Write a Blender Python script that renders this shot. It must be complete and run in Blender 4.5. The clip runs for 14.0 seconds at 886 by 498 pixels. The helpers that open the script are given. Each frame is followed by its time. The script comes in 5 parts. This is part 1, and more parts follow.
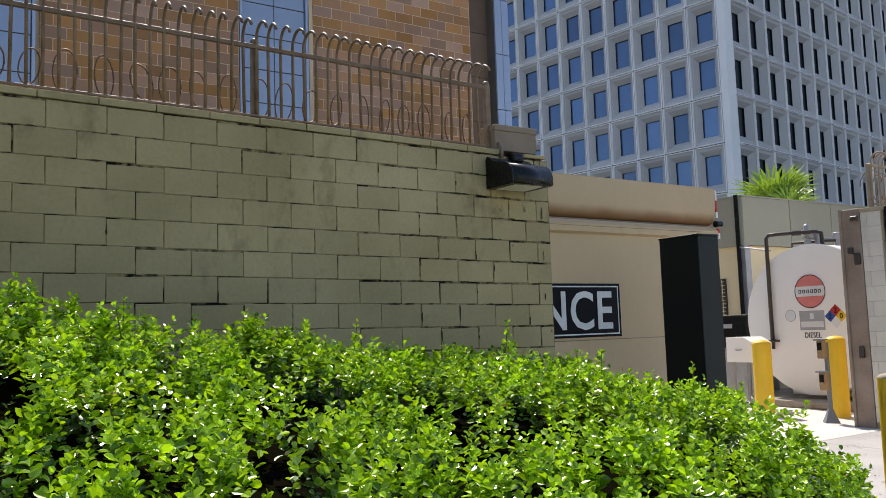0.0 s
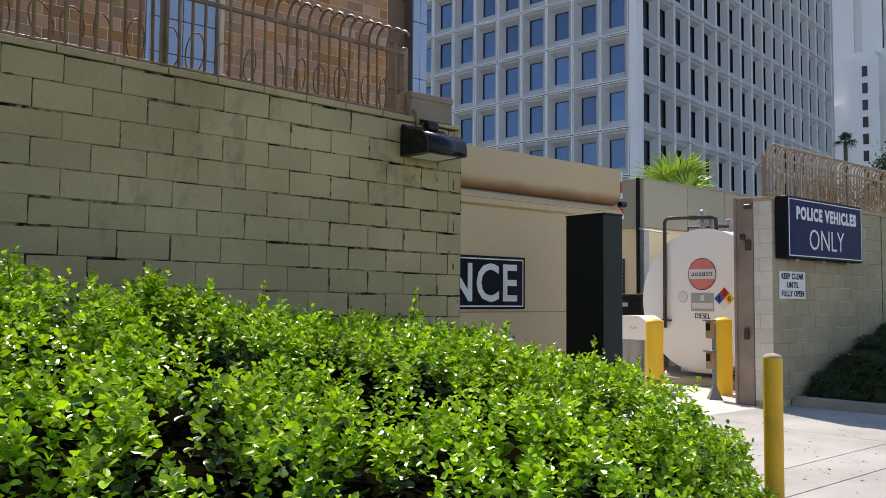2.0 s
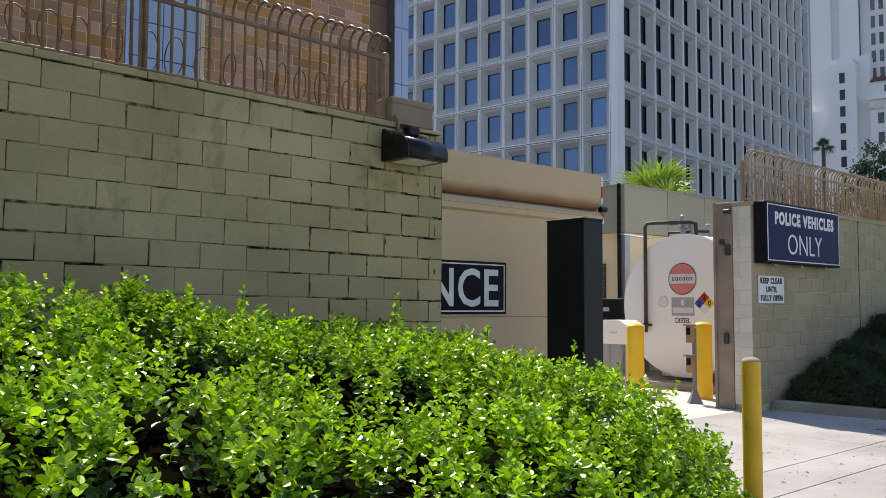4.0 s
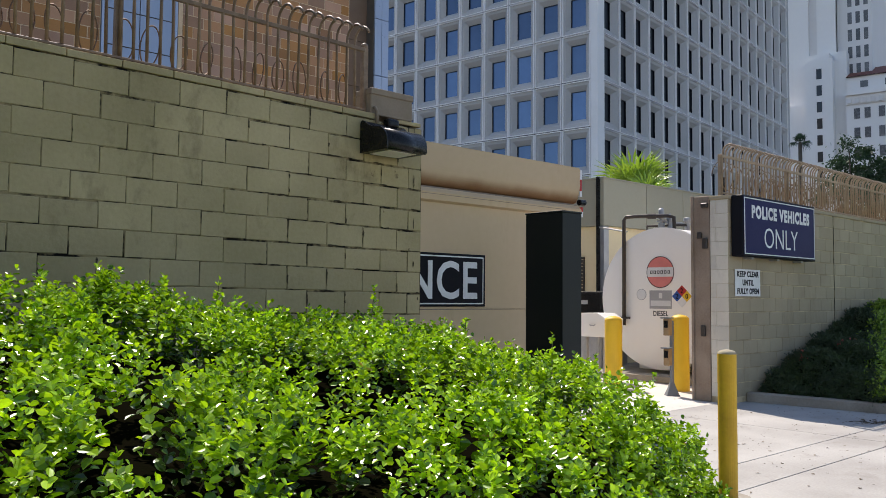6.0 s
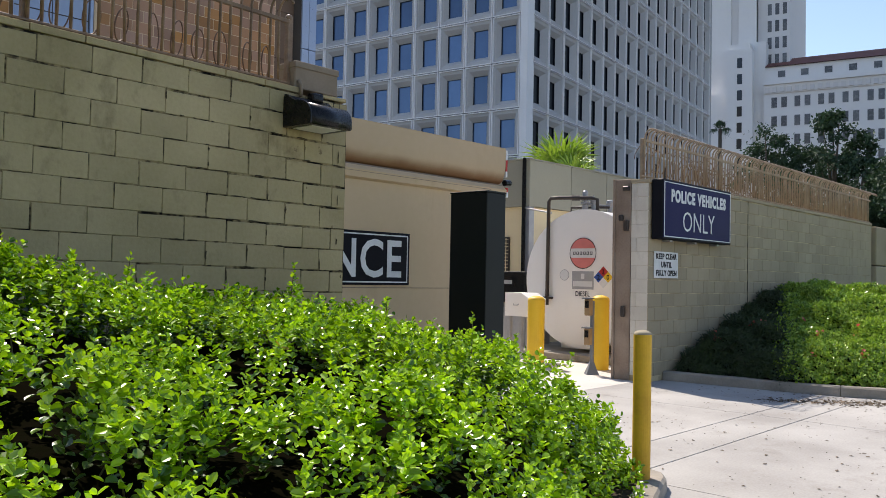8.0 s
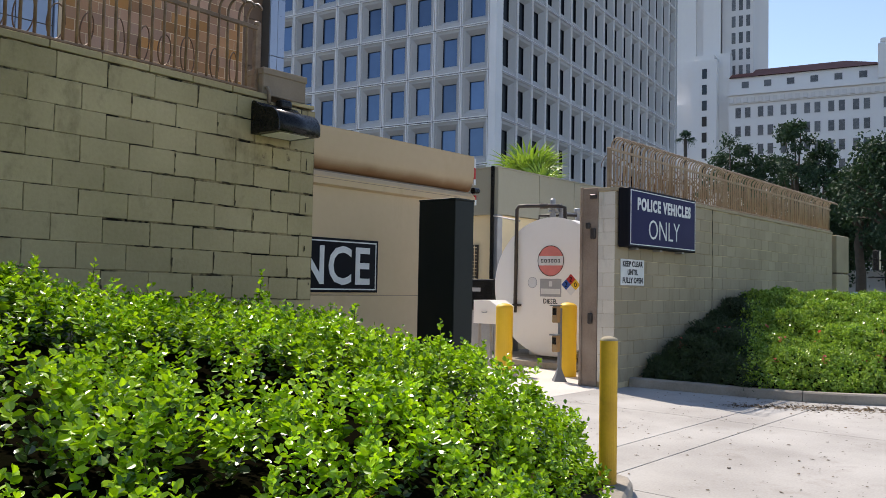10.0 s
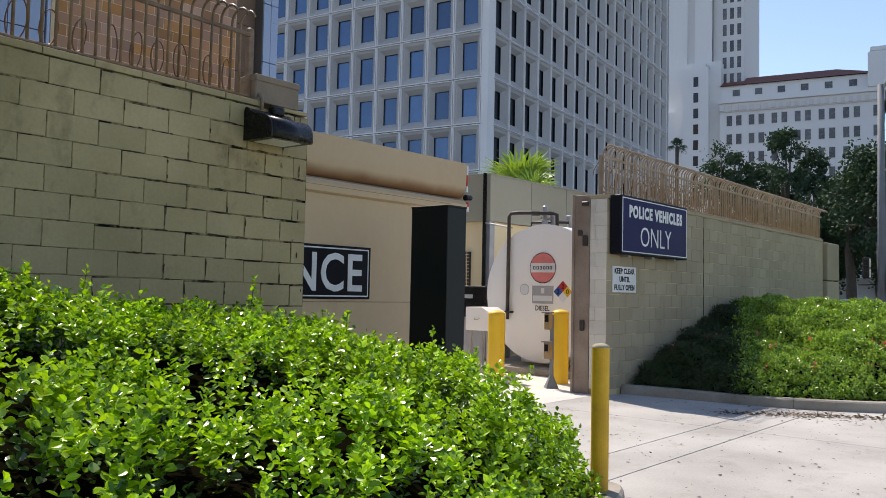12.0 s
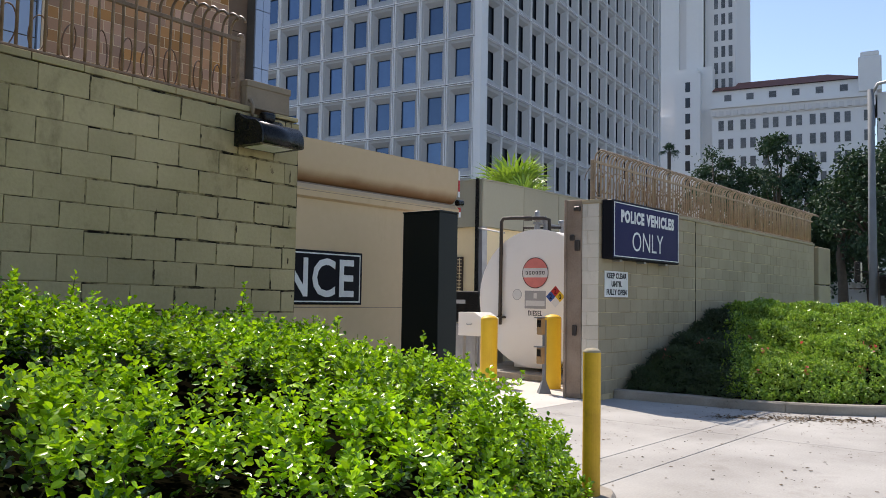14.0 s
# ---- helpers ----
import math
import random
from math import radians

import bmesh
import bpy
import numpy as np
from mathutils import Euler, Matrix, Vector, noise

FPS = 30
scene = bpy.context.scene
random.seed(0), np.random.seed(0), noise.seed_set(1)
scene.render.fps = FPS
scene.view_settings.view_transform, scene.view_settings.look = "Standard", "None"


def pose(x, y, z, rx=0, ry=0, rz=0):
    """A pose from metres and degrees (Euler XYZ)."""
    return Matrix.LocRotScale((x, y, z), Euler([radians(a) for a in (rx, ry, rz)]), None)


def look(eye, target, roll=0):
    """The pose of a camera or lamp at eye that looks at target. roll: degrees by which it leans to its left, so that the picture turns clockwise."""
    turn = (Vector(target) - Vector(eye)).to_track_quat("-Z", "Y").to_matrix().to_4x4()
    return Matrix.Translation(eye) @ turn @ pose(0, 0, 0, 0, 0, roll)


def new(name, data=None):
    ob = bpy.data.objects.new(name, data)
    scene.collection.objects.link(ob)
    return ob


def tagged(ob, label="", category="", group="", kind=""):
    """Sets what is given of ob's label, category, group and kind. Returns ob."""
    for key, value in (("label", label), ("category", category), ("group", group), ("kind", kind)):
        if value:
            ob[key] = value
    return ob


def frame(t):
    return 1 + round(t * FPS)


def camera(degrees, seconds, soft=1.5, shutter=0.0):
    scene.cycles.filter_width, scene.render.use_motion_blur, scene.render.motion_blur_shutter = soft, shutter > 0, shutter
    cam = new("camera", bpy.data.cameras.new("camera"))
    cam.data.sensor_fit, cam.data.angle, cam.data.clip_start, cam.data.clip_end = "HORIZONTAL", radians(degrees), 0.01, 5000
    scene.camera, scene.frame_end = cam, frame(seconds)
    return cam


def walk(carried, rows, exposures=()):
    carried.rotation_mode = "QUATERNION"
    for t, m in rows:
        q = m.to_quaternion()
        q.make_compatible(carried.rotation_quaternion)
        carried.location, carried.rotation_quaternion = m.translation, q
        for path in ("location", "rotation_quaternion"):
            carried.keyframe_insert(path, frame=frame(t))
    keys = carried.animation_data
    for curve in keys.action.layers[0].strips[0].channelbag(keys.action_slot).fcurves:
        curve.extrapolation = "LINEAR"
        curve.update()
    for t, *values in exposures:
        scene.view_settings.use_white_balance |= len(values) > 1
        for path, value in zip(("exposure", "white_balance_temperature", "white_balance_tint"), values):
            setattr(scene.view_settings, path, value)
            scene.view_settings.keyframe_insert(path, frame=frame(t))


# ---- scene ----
cam = camera(56.26, 14.0, soft=0.8)
walk(cam, [
    (0.0, pose(0.013, -0.052, 1.512, 95.569, 1.856, -33.027)),
    (0.5, pose(0.025, -0.017, 1.504, 93.465, 1.603, -36.624)),
    (1.0, pose(0.016, 0.000, 1.507, 93.259, 0.653, -38.635)),
    (1.5, pose(-0.000, -0.000, 1.500, 93.322, 0.210, -39.502)),
    (2.0, pose(-0.008, -0.001, 1.496, 93.400, -0.480, -39.813)),
    (2.5, pose(0.001, 0.005, 1.498, 93.487, -0.494, -40.082)),
    (3.0, pose(0.001, -0.007, 1.495, 93.551, -0.334, -40.400)),
    (5.5, pose(0.008, -0.010, 1.491, 93.806, -0.428, -41.995)),
    (6.0, pose(0.020, -0.006, 1.488, 93.299, -0.453, -42.407)),
    (6.5, pose(0.029, -0.011, 1.489, 93.310, -0.596, -42.853)),
    (7.0, pose(0.039, -0.008, 1.492, 92.402, -0.837, -43.583)),
    (7.5, pose(0.070, 0.000, 1.487, 91.721, -0.882, -45.655)),
    (8.0, pose(0.074, -0.004, 1.493, 91.870, -1.154, -47.426)),
    (10.5, pose(0.061, -0.025, 1.483, 92.553, -1.079, -49.717)),
    (11.0, pose(0.060, -0.029, 1.483, 92.717, -1.087, -49.881)),
    (11.5, pose(0.054, -0.029, 1.487, 92.809, -1.183, -50.039)),
    (12.0, pose(0.054, -0.026, 1.485, 92.947, -1.193, -50.118)),
    (12.5, pose(0.058, -0.023, 1.485, 93.046, -1.247, -50.235)),
    (13.0, pose(0.056, -0.028, 1.487, 93.164, -1.215, -50.327)),
    (13.5, pose(0.065, -0.033, 1.482, 93.240, -1.082, -50.486)),
    (14.0, pose(0.069, -0.036, 1.483, 93.334, -0.986, -50.569)),
], exposures=[(0.0, 0.60, 6950, 14), (0.5, 0.70, 6950, 14), (1.0, 0.58, 6950, 14), (3.0, 0.55, 6950, 14), (7.5, 0.52, 6950, 14), (14.0, 0.49, 6950, 14)])

# ---- daylight ----
SUN_DIR = Vector((0.27, 0.665, 1.0)).normalized()
world = bpy.data.worlds.new("sky")
scene.world = world
world.use_nodes = True
wn = world.node_tree.nodes
sky = wn.new("ShaderNodeTexSky")
sky.sky_type = "NISHITA"
sky.sun_disc = False
sky.sun_elevation = math.asin(SUN_DIR.z)
sky.sun_rotation = math.atan2(SUN_DIR.x, SUN_DIR.y)
sky.air_density, sky.dust_density, sky.ozone_density = 0.9, 0.3, 1.6
world.node_tree.links.new(sky.outputs["Color"], wn["Background"].inputs["Color"])
wn["Background"].inputs["Strength"].default_value = 0.15
sun = new("sun", bpy.data.lights.new("sun", "SUN"))
sun.data.energy, sun.data.angle, sun.data.color = 4.2, radians(0.53), (1.0, 0.95, 0.88)
sun.matrix_world = look(SUN_DIR * 60, (0, 0, 0))


# ---- materials ----
def material(name, colour, rough=0.7, metal=0.0, second=None, scale=3.0, fine=60.0, spread=0.5, bump=0.15,
             random_amount=0.0, spec=0.5, stains=0.0, stain_colour=(0.05, 0.045, 0.035), streak=1.0, random_hue=0.0):
    """Two scales of noise between two colours, fine relief, and dark stains with a shape of their own."""
    m = bpy.data.materials.new(name)
    m.use_nodes = True
    nt = m.node_tree
    n, link = nt.nodes, nt.links.new
    bsdf = n["Principled BSDF"]
    pos = n.new("ShaderNodeNewGeometry").outputs["Position"]
    if second is None:
        second = tuple(c * 0.78 for c in colour)
    big = n.new("ShaderNodeTexNoise")
    big.inputs["Scale"].default_value, big.inputs["Detail"].default_value = scale, 5
    link(pos, big.inputs["Vector"])
    small = n.new("ShaderNodeTexNoise")
    small.inputs["Scale"].default_value, small.inputs["Detail"].default_value = fine, 3
    link(pos, small.inputs["Vector"])
    add = n.new("ShaderNodeMath")
    add.operation = "MULTIPLY_ADD"
    link(small.outputs["Fac"], add.inputs[0])
    add.inputs[1].default_value = 0.35
    link(big.outputs["Fac"], add.inputs[2])
    ramp = n.new("ShaderNodeMapRange")
    ramp.inputs["From Min"].default_value, ramp.inputs["From Max"].default_value = 0.68 - spread / 2, 0.68 + spread / 2
    link(add.outputs[0], ramp.inputs["Value"])
    mix = n.new("ShaderNodeMix")
    mix.data_type = "RGBA"
    mix.inputs[6].default_value, mix.inputs[7].default_value = (*colour, 1), (*second, 1)
    link(ramp.outputs[0], mix.inputs[0])
    out = mix.outputs[2]
    if random_amount:
        info = n.new("ShaderNodeObjectInfo")
        hsv = n.new("ShaderNodeHueSaturation")
        span = n.new("ShaderNodeMapRange")
        span.inputs["To Min"].default_value, span.inputs["To Max"].default_value = 1 - random_amount, 1 + random_amount
        link(info.outputs["Random"], span.inputs["Value"])
        link(span.outputs[0], hsv.inputs["Value"])
        if random_hue:
            stir = n.new("ShaderNodeMath")
            stir.operation = "MULTIPLY"
            stir.inputs[1].default_value = 17.3
            link(info.outputs["Random"], stir.inputs[0])
            fract = n.new("ShaderNodeMath")
            fract.operation = "FRACT"
            link(stir.outputs[0], fract.inputs[0])
            for socket, lo, hi in (("Hue", 0.5 - random_hue, 0.5 + 0.3 * random_hue), ("Saturation", 0.72, 1.15)):
                to = n.new("ShaderNodeMapRange")
                to.inputs["To Min"].default_value, to.inputs["To Max"].default_value = lo, hi
                link(fract.outputs[0], to.inputs["Value"])
                link(to.outputs[0], hsv.inputs[socket])
        link(out, hsv.inputs["Color"])
        out = hsv.outputs["Color"]
    if stains:
        stretch = n.new("ShaderNodeMapping")
        stretch.inputs["Scale"].default_value = (1, 1, streak)
        link(pos, stretch.inputs["Vector"])
        st = n.new("ShaderNodeTexNoise")
        st.inputs["Scale"].default_value, st.inputs["Detail"].default_value = 2.2, 8
        st.inputs["Roughness"].default_value = 0.7
        link(stretch.outputs[0], st.inputs["Vector"])
        cut = n.new("ShaderNodeMapRange")
        cut.inputs["From Min"].default_value, cut.inputs["From Max"].default_value = 0.56, 0.74
        cut.inputs["To Max"].default_value = stains
        link(st.outputs["Fac"], cut.inputs["Value"])
        dirt = n.new("ShaderNodeMix")
        dirt.data_type = "RGBA"
        dirt.inputs[7].default_value = (*stain_colour, 1)
        link(cut.outputs[0], dirt.inputs[0])
        link(out, dirt.inputs[6])
        out = dirt.outputs[2]
    link(out, bsdf.inputs["Base Color"])
    bsdf.inputs["Metallic"].default_value = metal
    bsdf.inputs["Specular IOR Level"].default_value = spec
    rr = n.new("ShaderNodeMapRange")
    rr.inputs["To Min"].default_value, rr.inputs["To Max"].default_value = max(rough - 0.08, 0.02), min(rough + 0.1, 1)
    link(small.outputs["Fac"], rr.inputs["Value"])
    link(rr.outputs[0], bsdf.inputs["Roughness"])
    if bump:
        b = n.new("ShaderNodeBump")
        b.inputs["Strength"].default_value, b.inputs["Distance"].default_value = bump, 0.01
        link(add.outputs[0], b.inputs["Height"])
        link(b.outputs[0], bsdf.inputs["Normal"])
    return m


def rust_shade_edge(m, z0, z1, colour):
    """Rust and painted shade above a lower edge at z0, ragged, gone at z1."""
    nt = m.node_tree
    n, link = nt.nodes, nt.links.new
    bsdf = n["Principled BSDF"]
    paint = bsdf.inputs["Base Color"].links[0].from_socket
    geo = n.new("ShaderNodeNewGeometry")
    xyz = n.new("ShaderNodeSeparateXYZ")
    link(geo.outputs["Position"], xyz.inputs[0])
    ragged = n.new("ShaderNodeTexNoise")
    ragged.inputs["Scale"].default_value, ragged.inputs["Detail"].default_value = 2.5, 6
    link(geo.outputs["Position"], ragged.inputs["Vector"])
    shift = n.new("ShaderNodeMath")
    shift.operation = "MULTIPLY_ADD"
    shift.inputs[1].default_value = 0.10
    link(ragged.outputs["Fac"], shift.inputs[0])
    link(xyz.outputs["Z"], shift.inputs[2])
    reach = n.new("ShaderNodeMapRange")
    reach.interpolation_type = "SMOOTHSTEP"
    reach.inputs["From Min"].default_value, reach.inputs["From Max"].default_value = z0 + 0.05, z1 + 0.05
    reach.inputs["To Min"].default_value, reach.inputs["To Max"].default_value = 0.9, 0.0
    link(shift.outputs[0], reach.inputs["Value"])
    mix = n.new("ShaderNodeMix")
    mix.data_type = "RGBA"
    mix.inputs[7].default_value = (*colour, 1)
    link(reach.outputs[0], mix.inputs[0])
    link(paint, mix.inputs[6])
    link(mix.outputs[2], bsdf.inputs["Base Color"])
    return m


def leaf_material(name, colour, second, gloss=0.35, through_light=0.35):
    m = bpy.data.materials.new(name)
    m.use_nodes = True
    nt = m.node_tree
    n, link = nt.nodes, nt.links.new
    bsdf = n["Principled BSDF"]
    geo = n.new("ShaderNodeNewGeometry")
    ramp = n.new("ShaderNodeMix")
    ramp.data_type = "RGBA"
    ramp.inputs[6].default_value, ramp.inputs[7].default_value = (*colour, 1), (*second, 1)
    link(geo.outputs["Random Per Island"], ramp.inputs[0])
    noise_tex = n.new("ShaderNodeTexNoise")
    noise_tex.inputs["Scale"].default_value = 1.7
    link(geo.outputs["Position"], noise_tex.inputs["Vector"])
    hsv = n.new("ShaderNodeHueSaturation")
    span = n.new("ShaderNodeMapRange")
    span.inputs["To Min"].default_value, span.inputs["To Max"].default_value = 0.65, 1.35
    link(noise_tex.outputs["Fac"], span.inputs["Value"])
    link(span.outputs[0], hsv.inputs["Value"])
    link(ramp.outputs[2], hsv.inputs["Color"])
    link(hsv.outputs["Color"], bsdf.inputs["Base Color"])
    bsdf.inputs["Roughness"].default_value = gloss
    bsdf.inputs["Specular IOR Level"].default_value = 0.6
    trans = n.new("ShaderNodeBsdfTranslucent")
    tint = n.new("ShaderNodeMix")
    tint.data_type = "RGBA"
    tint.blend_type = "MULTIPLY"
    tint.inputs[0].default_value = 1.0
    tint.inputs[7].default_value = (1.0, 1.0, 0.45, 1)
    link(hsv.outputs["Color"], tint.inputs[6])
    bright = n.new("ShaderNodeHueSaturation")
    bright.inputs["Value"].default_value = 1.35
    link(tint.outputs[2], bright.inputs["Color"])
    link(bright.outputs["Color"], trans.inputs["Color"])
    mixer = n.new("ShaderNodeMixShader")
    mixer.inputs[0].default_value = through_light
    link(bsdf.outputs[0], mixer.inputs[1])
    link(trans.outputs[0], mixer.inputs[2])
    link(mixer.outputs[0], n["Material Output"].inputs["Surface"])
    return m


BLOCK = material("painted_block", (0.465, 0.385, 0.222), 0.85, 0, (0.30, 0.25, 0.13), 1.3, 32, 0.65, 1.0, 0.07, 0.12, 0.7, (0.12, 0.098, 0.05), 0.6)
MORTAR = material("old_mortar", (0.010, 0.009, 0.007), 0.95, 0, (0.30, 0.24, 0.13), 5.5, 28, 0.18, 0.5, spec=0.1)
BLOCK_TAN = material("tan_block", (0.42, 0.35, 0.238), 0.85, 0, (0.335, 0.277, 0.185), 1.1, 38, 0.6, 0.8, 0.08, 0.12, 0.5, (0.22, 0.17, 0.105), 0.4)
# Lit copy of the tan block, paled to carry light off the ground.
BLOCK_END_LIT = material("bounce_lit_block", (0.72, 0.665, 0.565), 0.9, 0, (0.58, 0.53, 0.44), 2.1, 38, 0.6, 0.8, 0.07, 0.1, 0.5, (0.26, 0.22, 0.16), 0.4)
MORTAR_TAN = material("tan_mortar", (0.32, 0.245, 0.145), 0.95, 0, (0.56, 0.45, 0.28), 2.0, 12, 0.2, 0.4, spec=0.1)
CONCRETE = material("drive_concrete", (0.455, 0.44, 0.412), 0.9, 0, (0.32, 0.305, 0.284), 0.9, 48, 0.42, 0.4, 0.03, 0.15, 0.45, (0.21, 0.185, 0.16))
KERB = material("kerb_concrete", (0.37, 0.335, 0.285), 0.9, 0, (0.23, 0.205, 0.17), 2.0, 40, 0.5, 0.4, 0.04, 0.2, 0.6, (0.12, 0.10, 0.08))
# Drive concrete lightened for strong sun and to bounce light onto the tank.
YARD_BOUNCE = material("bounce_pale_concrete", (0.64, 0.605, 0.555), 0.9, 0, (0.54, 0.505, 0.46), 0.9, 48, 0.42, 0.4, 0.03, 0.15, 0.3, (0.3, 0.27, 0.23))
STAIN = material("brown_stain", (0.022, 0.019, 0.013), 0.95, 0, (0.10, 0.082, 0.05), 30, 90, 0.4, 0.3, spec=0.05)
BLOTCH = material("rusty_blotch", (0.13, 0.10, 0.055), 0.95, 0, (0.36, 0.29, 0.17), 40, 120, 0.3, 0.3, spec=0.05)
JOINT = material("dark_joint", (0.14, 0.125, 0.11), 0.95, spec=0.1)
SOIL = material("soil", (0.07, 0.05, 0.035), 0.95, 0, (0.04, 0.03, 0.02), 5, 50, 0.5, 0.8, spec=0.1)
ASPHALT = material("asphalt", (0.06, 0.06, 0.062), 0.9, 0, (0.045, 0.045, 0.047), 0.8, 80, 0.5, 0.4, spec=0.2)
GATE = material("gate_paint", (0.64, 0.475, 0.29), 0.6, 0, (0.565, 0.415, 0.25), 0.8, 12, 0.6, 0.05, 0, 0.22, 0.35, (0.42, 0.26, 0.13), 0.25)
# Brown on the hood's lower curve is rust plus the underside's shade.
GATE_HOOD = rust_shade_edge(material("gate_hood_paint", (0.60, 0.445, 0.275), 0.6, 0, (0.53, 0.39, 0.235), 0.8, 12, 0.6, 0.05, 0, 0.2, 0.3, (0.42, 0.26, 0.13), 0.25), 2.665, 2.80, (0.20, 0.085, 0.03))
POST_BROWN = material("rusty_steel_post", (0.34, 0.26, 0.195), 0.7, 0.0, (0.22, 0.155, 0.11), 3, 40, 0.5, 0.25, 0, 0.3, 0.5, (0.12, 0.06, 0.035), 0.3)
FENCE_BROWN = material("weathered_fence_paint", (0.26, 0.18, 0.115), 0.45, 0.0, (0.13, 0.082, 0.05), 9, 60, 0.5, 0.2, 0.2, 0.35)
FENCE_TAN = material("tan_fence_paint", (0.41, 0.32, 0.215), 0.55, 0, (0.29, 0.205, 0.13), 6, 60, 0.5, 0.2, 0.08, 0.3)
WIRE = material("rusty_wire", (0.20, 0.12, 0.075), 0.6, 0.5, (0.12, 0.07, 0.045), 20, 90, 0.5, 0.1)
WIRE_ORANGE = material("orange_rust_wire", (0.27, 0.17, 0.10), 0.7, 0.2, (0.19, 0.115, 0.065), 20, 90, 0.5, 0.1)
BLACK = material("black_enamel", (0.006, 0.006, 0.0063), 0.27, 0, (0.011, 0.011, 0.011), 4, 60, 0.5, 0.05, spec=0.28)
DARK_PANEL = material("dark_green_black_paint", (0.008, 0.011, 0.010), 0.5, 0, (0.012, 0.015, 0.013), 2, 40, 0.5, 0.05, spec=0.25)
LENS = material("frosted_lens", (0.85, 0.85, 0.80), 0.3, 0, (0.75, 0.75, 0.70), 6, 40, 0.5, 0.1)
GREY_BOX = material("grey_brown_box", (0.27, 0.215, 0.155), 0.65, 0, (0.21, 0.165, 0.115), 5, 50, 0.5, 0.1, spec=0.25)
YELLOW = material("safety_yellow", (0.80, 0.52, 0.03), 0.5, 0, (0.72, 0.45, 0.03), 3, 40, 0.5, 0.1, spec=0.4, stains=0.15, stain_colour=(0.35, 0.2, 0.03))
OLD_YELLOW = material("worn_yellow", (0.72, 0.43, 0.035), 0.6, 0, (0.56, 0.32, 0.03), 5, 50, 0.5, 0.25, spec=0.3, stains=0.6, stain_colour=(0.18, 0.10, 0.04))
CAP = material("greyed_cap", (0.42, 0.36, 0.24), 0.8, 0, (0.30, 0.26, 0.18), 20, 60, 0.5, 0.3)
WHITE = material("white_paint", (0.90, 0.875, 0.82), 0.45, 0, (0.87, 0.84, 0.785), 1.5, 30, 0.6, 0.03, spec=0.4, stains=0.08, stain_colour=(0.6, 0.55, 0.46))
SIGN_WHITE = material("sign_white", (0.80, 0.80, 0.78), 0.5, bump=0.02)
NAVY = material("navy_sign", (0.008, 0.0075, 0.062), 0.45, 0, (0.010, 0.010, 0.074), 2, 30, 0.6, 0.03, spec=0.08)
SIGN_BLACK = material("sign_black", (0.008, 0.008, 0.011), 0.5, 0, (0.012, 0.012, 0.016), 2, 30, 0.6, 0.03, spec=0.1)
RED = material("red_tape", (0.55, 0.03, 0.025), 0.5, bump=0.05)
LOGO_RED = material("faded_red", (0.80, 0.24, 0.21), 0.5, bump=0.03)
BLUE = material("label_blue", (0.03, 0.10, 0.38), 0.5, bump=0.03)
LABEL_GREY = material("label_grey", (0.42, 0.42, 0.42), 0.5, bump=0.03)
CREAM = material("cream_panel", (0.80, 0.66, 0.40), 0.6, 0, (0.74, 0.61, 0.37), 1, 20, 0.6, 0.05)
OLIVE = material("olive_grey_panel", (0.33, 0.315, 0.235), 0.6, 0, (0.30, 0.285, 0.21), 0.8, 20, 0.6, 0.05, 0.04)
STEEL = material("galvanised_steel", (0.42, 0.42, 0.42), 0.45, 0.6, (0.33, 0.33, 0.34), 5, 50, 0.5, 0.1)
POLE_GREY = material("dull_pole_paint", (0.20, 0.215, 0.23), 0.7, 0, (0.16, 0.17, 0.18), 3, 40, 0.5, 0.1, spec=0.2)
PIPE = material("dark_pipe", (0.035, 0.028, 0.024), 0.5, 0.2, (0.06, 0.045, 0.035), 6, 50, 0.5, 0.1)
BRASS_BOX = material("brass_brown_box", (0.36, 0.24, 0.12), 0.5, 0.2, (0.27, 0.17, 0.08), 8, 50, 0.5, 0.1)
BRICK_A = material("brown_brick", (0.435, 0.238, 0.12), 0.85, 0, (0.315, 0.168, 0.084), 1.2, 60, 0.6, 0.3, 0.24, 0.2, random_hue=0.009)
BRICK_JOINT = material("brick_joint", (0.66, 0.50, 0.33), 0.95, spec=0.1)
STONE_DARK = material("dark_stone_panel", (0.17, 0.115, 0.08), 0.6, 0, (0.14, 0.095, 0.065), 3, 30, 0.6, 0.05, 0.1, 0.25)
PANEL_BLUE = material("silver_blue_panel", (0.33, 0.39, 0.50), 0.3, 0.3, (0.30, 0.36, 0.47), 1, 20, 0.6, 0.02)
WINDOW = material("blue_reflective_glass", (0.30, 0.36, 0.46), 0.15, 0.2, (0.26, 0.32, 0.42), 0.4, 3, 0.6, 0.01)
TOWER = material("precast_concrete", (0.50, 0.48, 0.465), 0.85, 0, (0.42, 0.405, 0.39), 0.25, 6, 0.6, 0.1, 0.06, 0.2, 0.2, (0.30, 0.28, 0.27), 0.2)
# Paler precast; on the rims it puts sky light into the colour.
TOWER_RIM = material("pale_sky_lit_precast", (0.88, 0.85, 0.83), 0.8, 0, (0.80, 0.775, 0.755), 0.4, 6, 0.6, 0.1, 0.03, 0.2)
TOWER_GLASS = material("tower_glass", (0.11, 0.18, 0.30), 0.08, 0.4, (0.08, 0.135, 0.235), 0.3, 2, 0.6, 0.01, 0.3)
# Shaded copy of the tower glass; also paints shade into window reveals.
TOWER_DARK = material("tower_shade_and_dark_glass", (0.012, 0.014, 0.019), 0.35, 0.0, (0.008, 0.010, 0.014), 0.3, 2, 0.6, 0.01, 0.2, 0.15)
PALE = material("white_stone_facade", (0.82, 0.80, 0.77), 0.85, 0, (0.76, 0.74, 0.715), 0.08, 1.5, 0.6, 0.05, 0, 0.2)
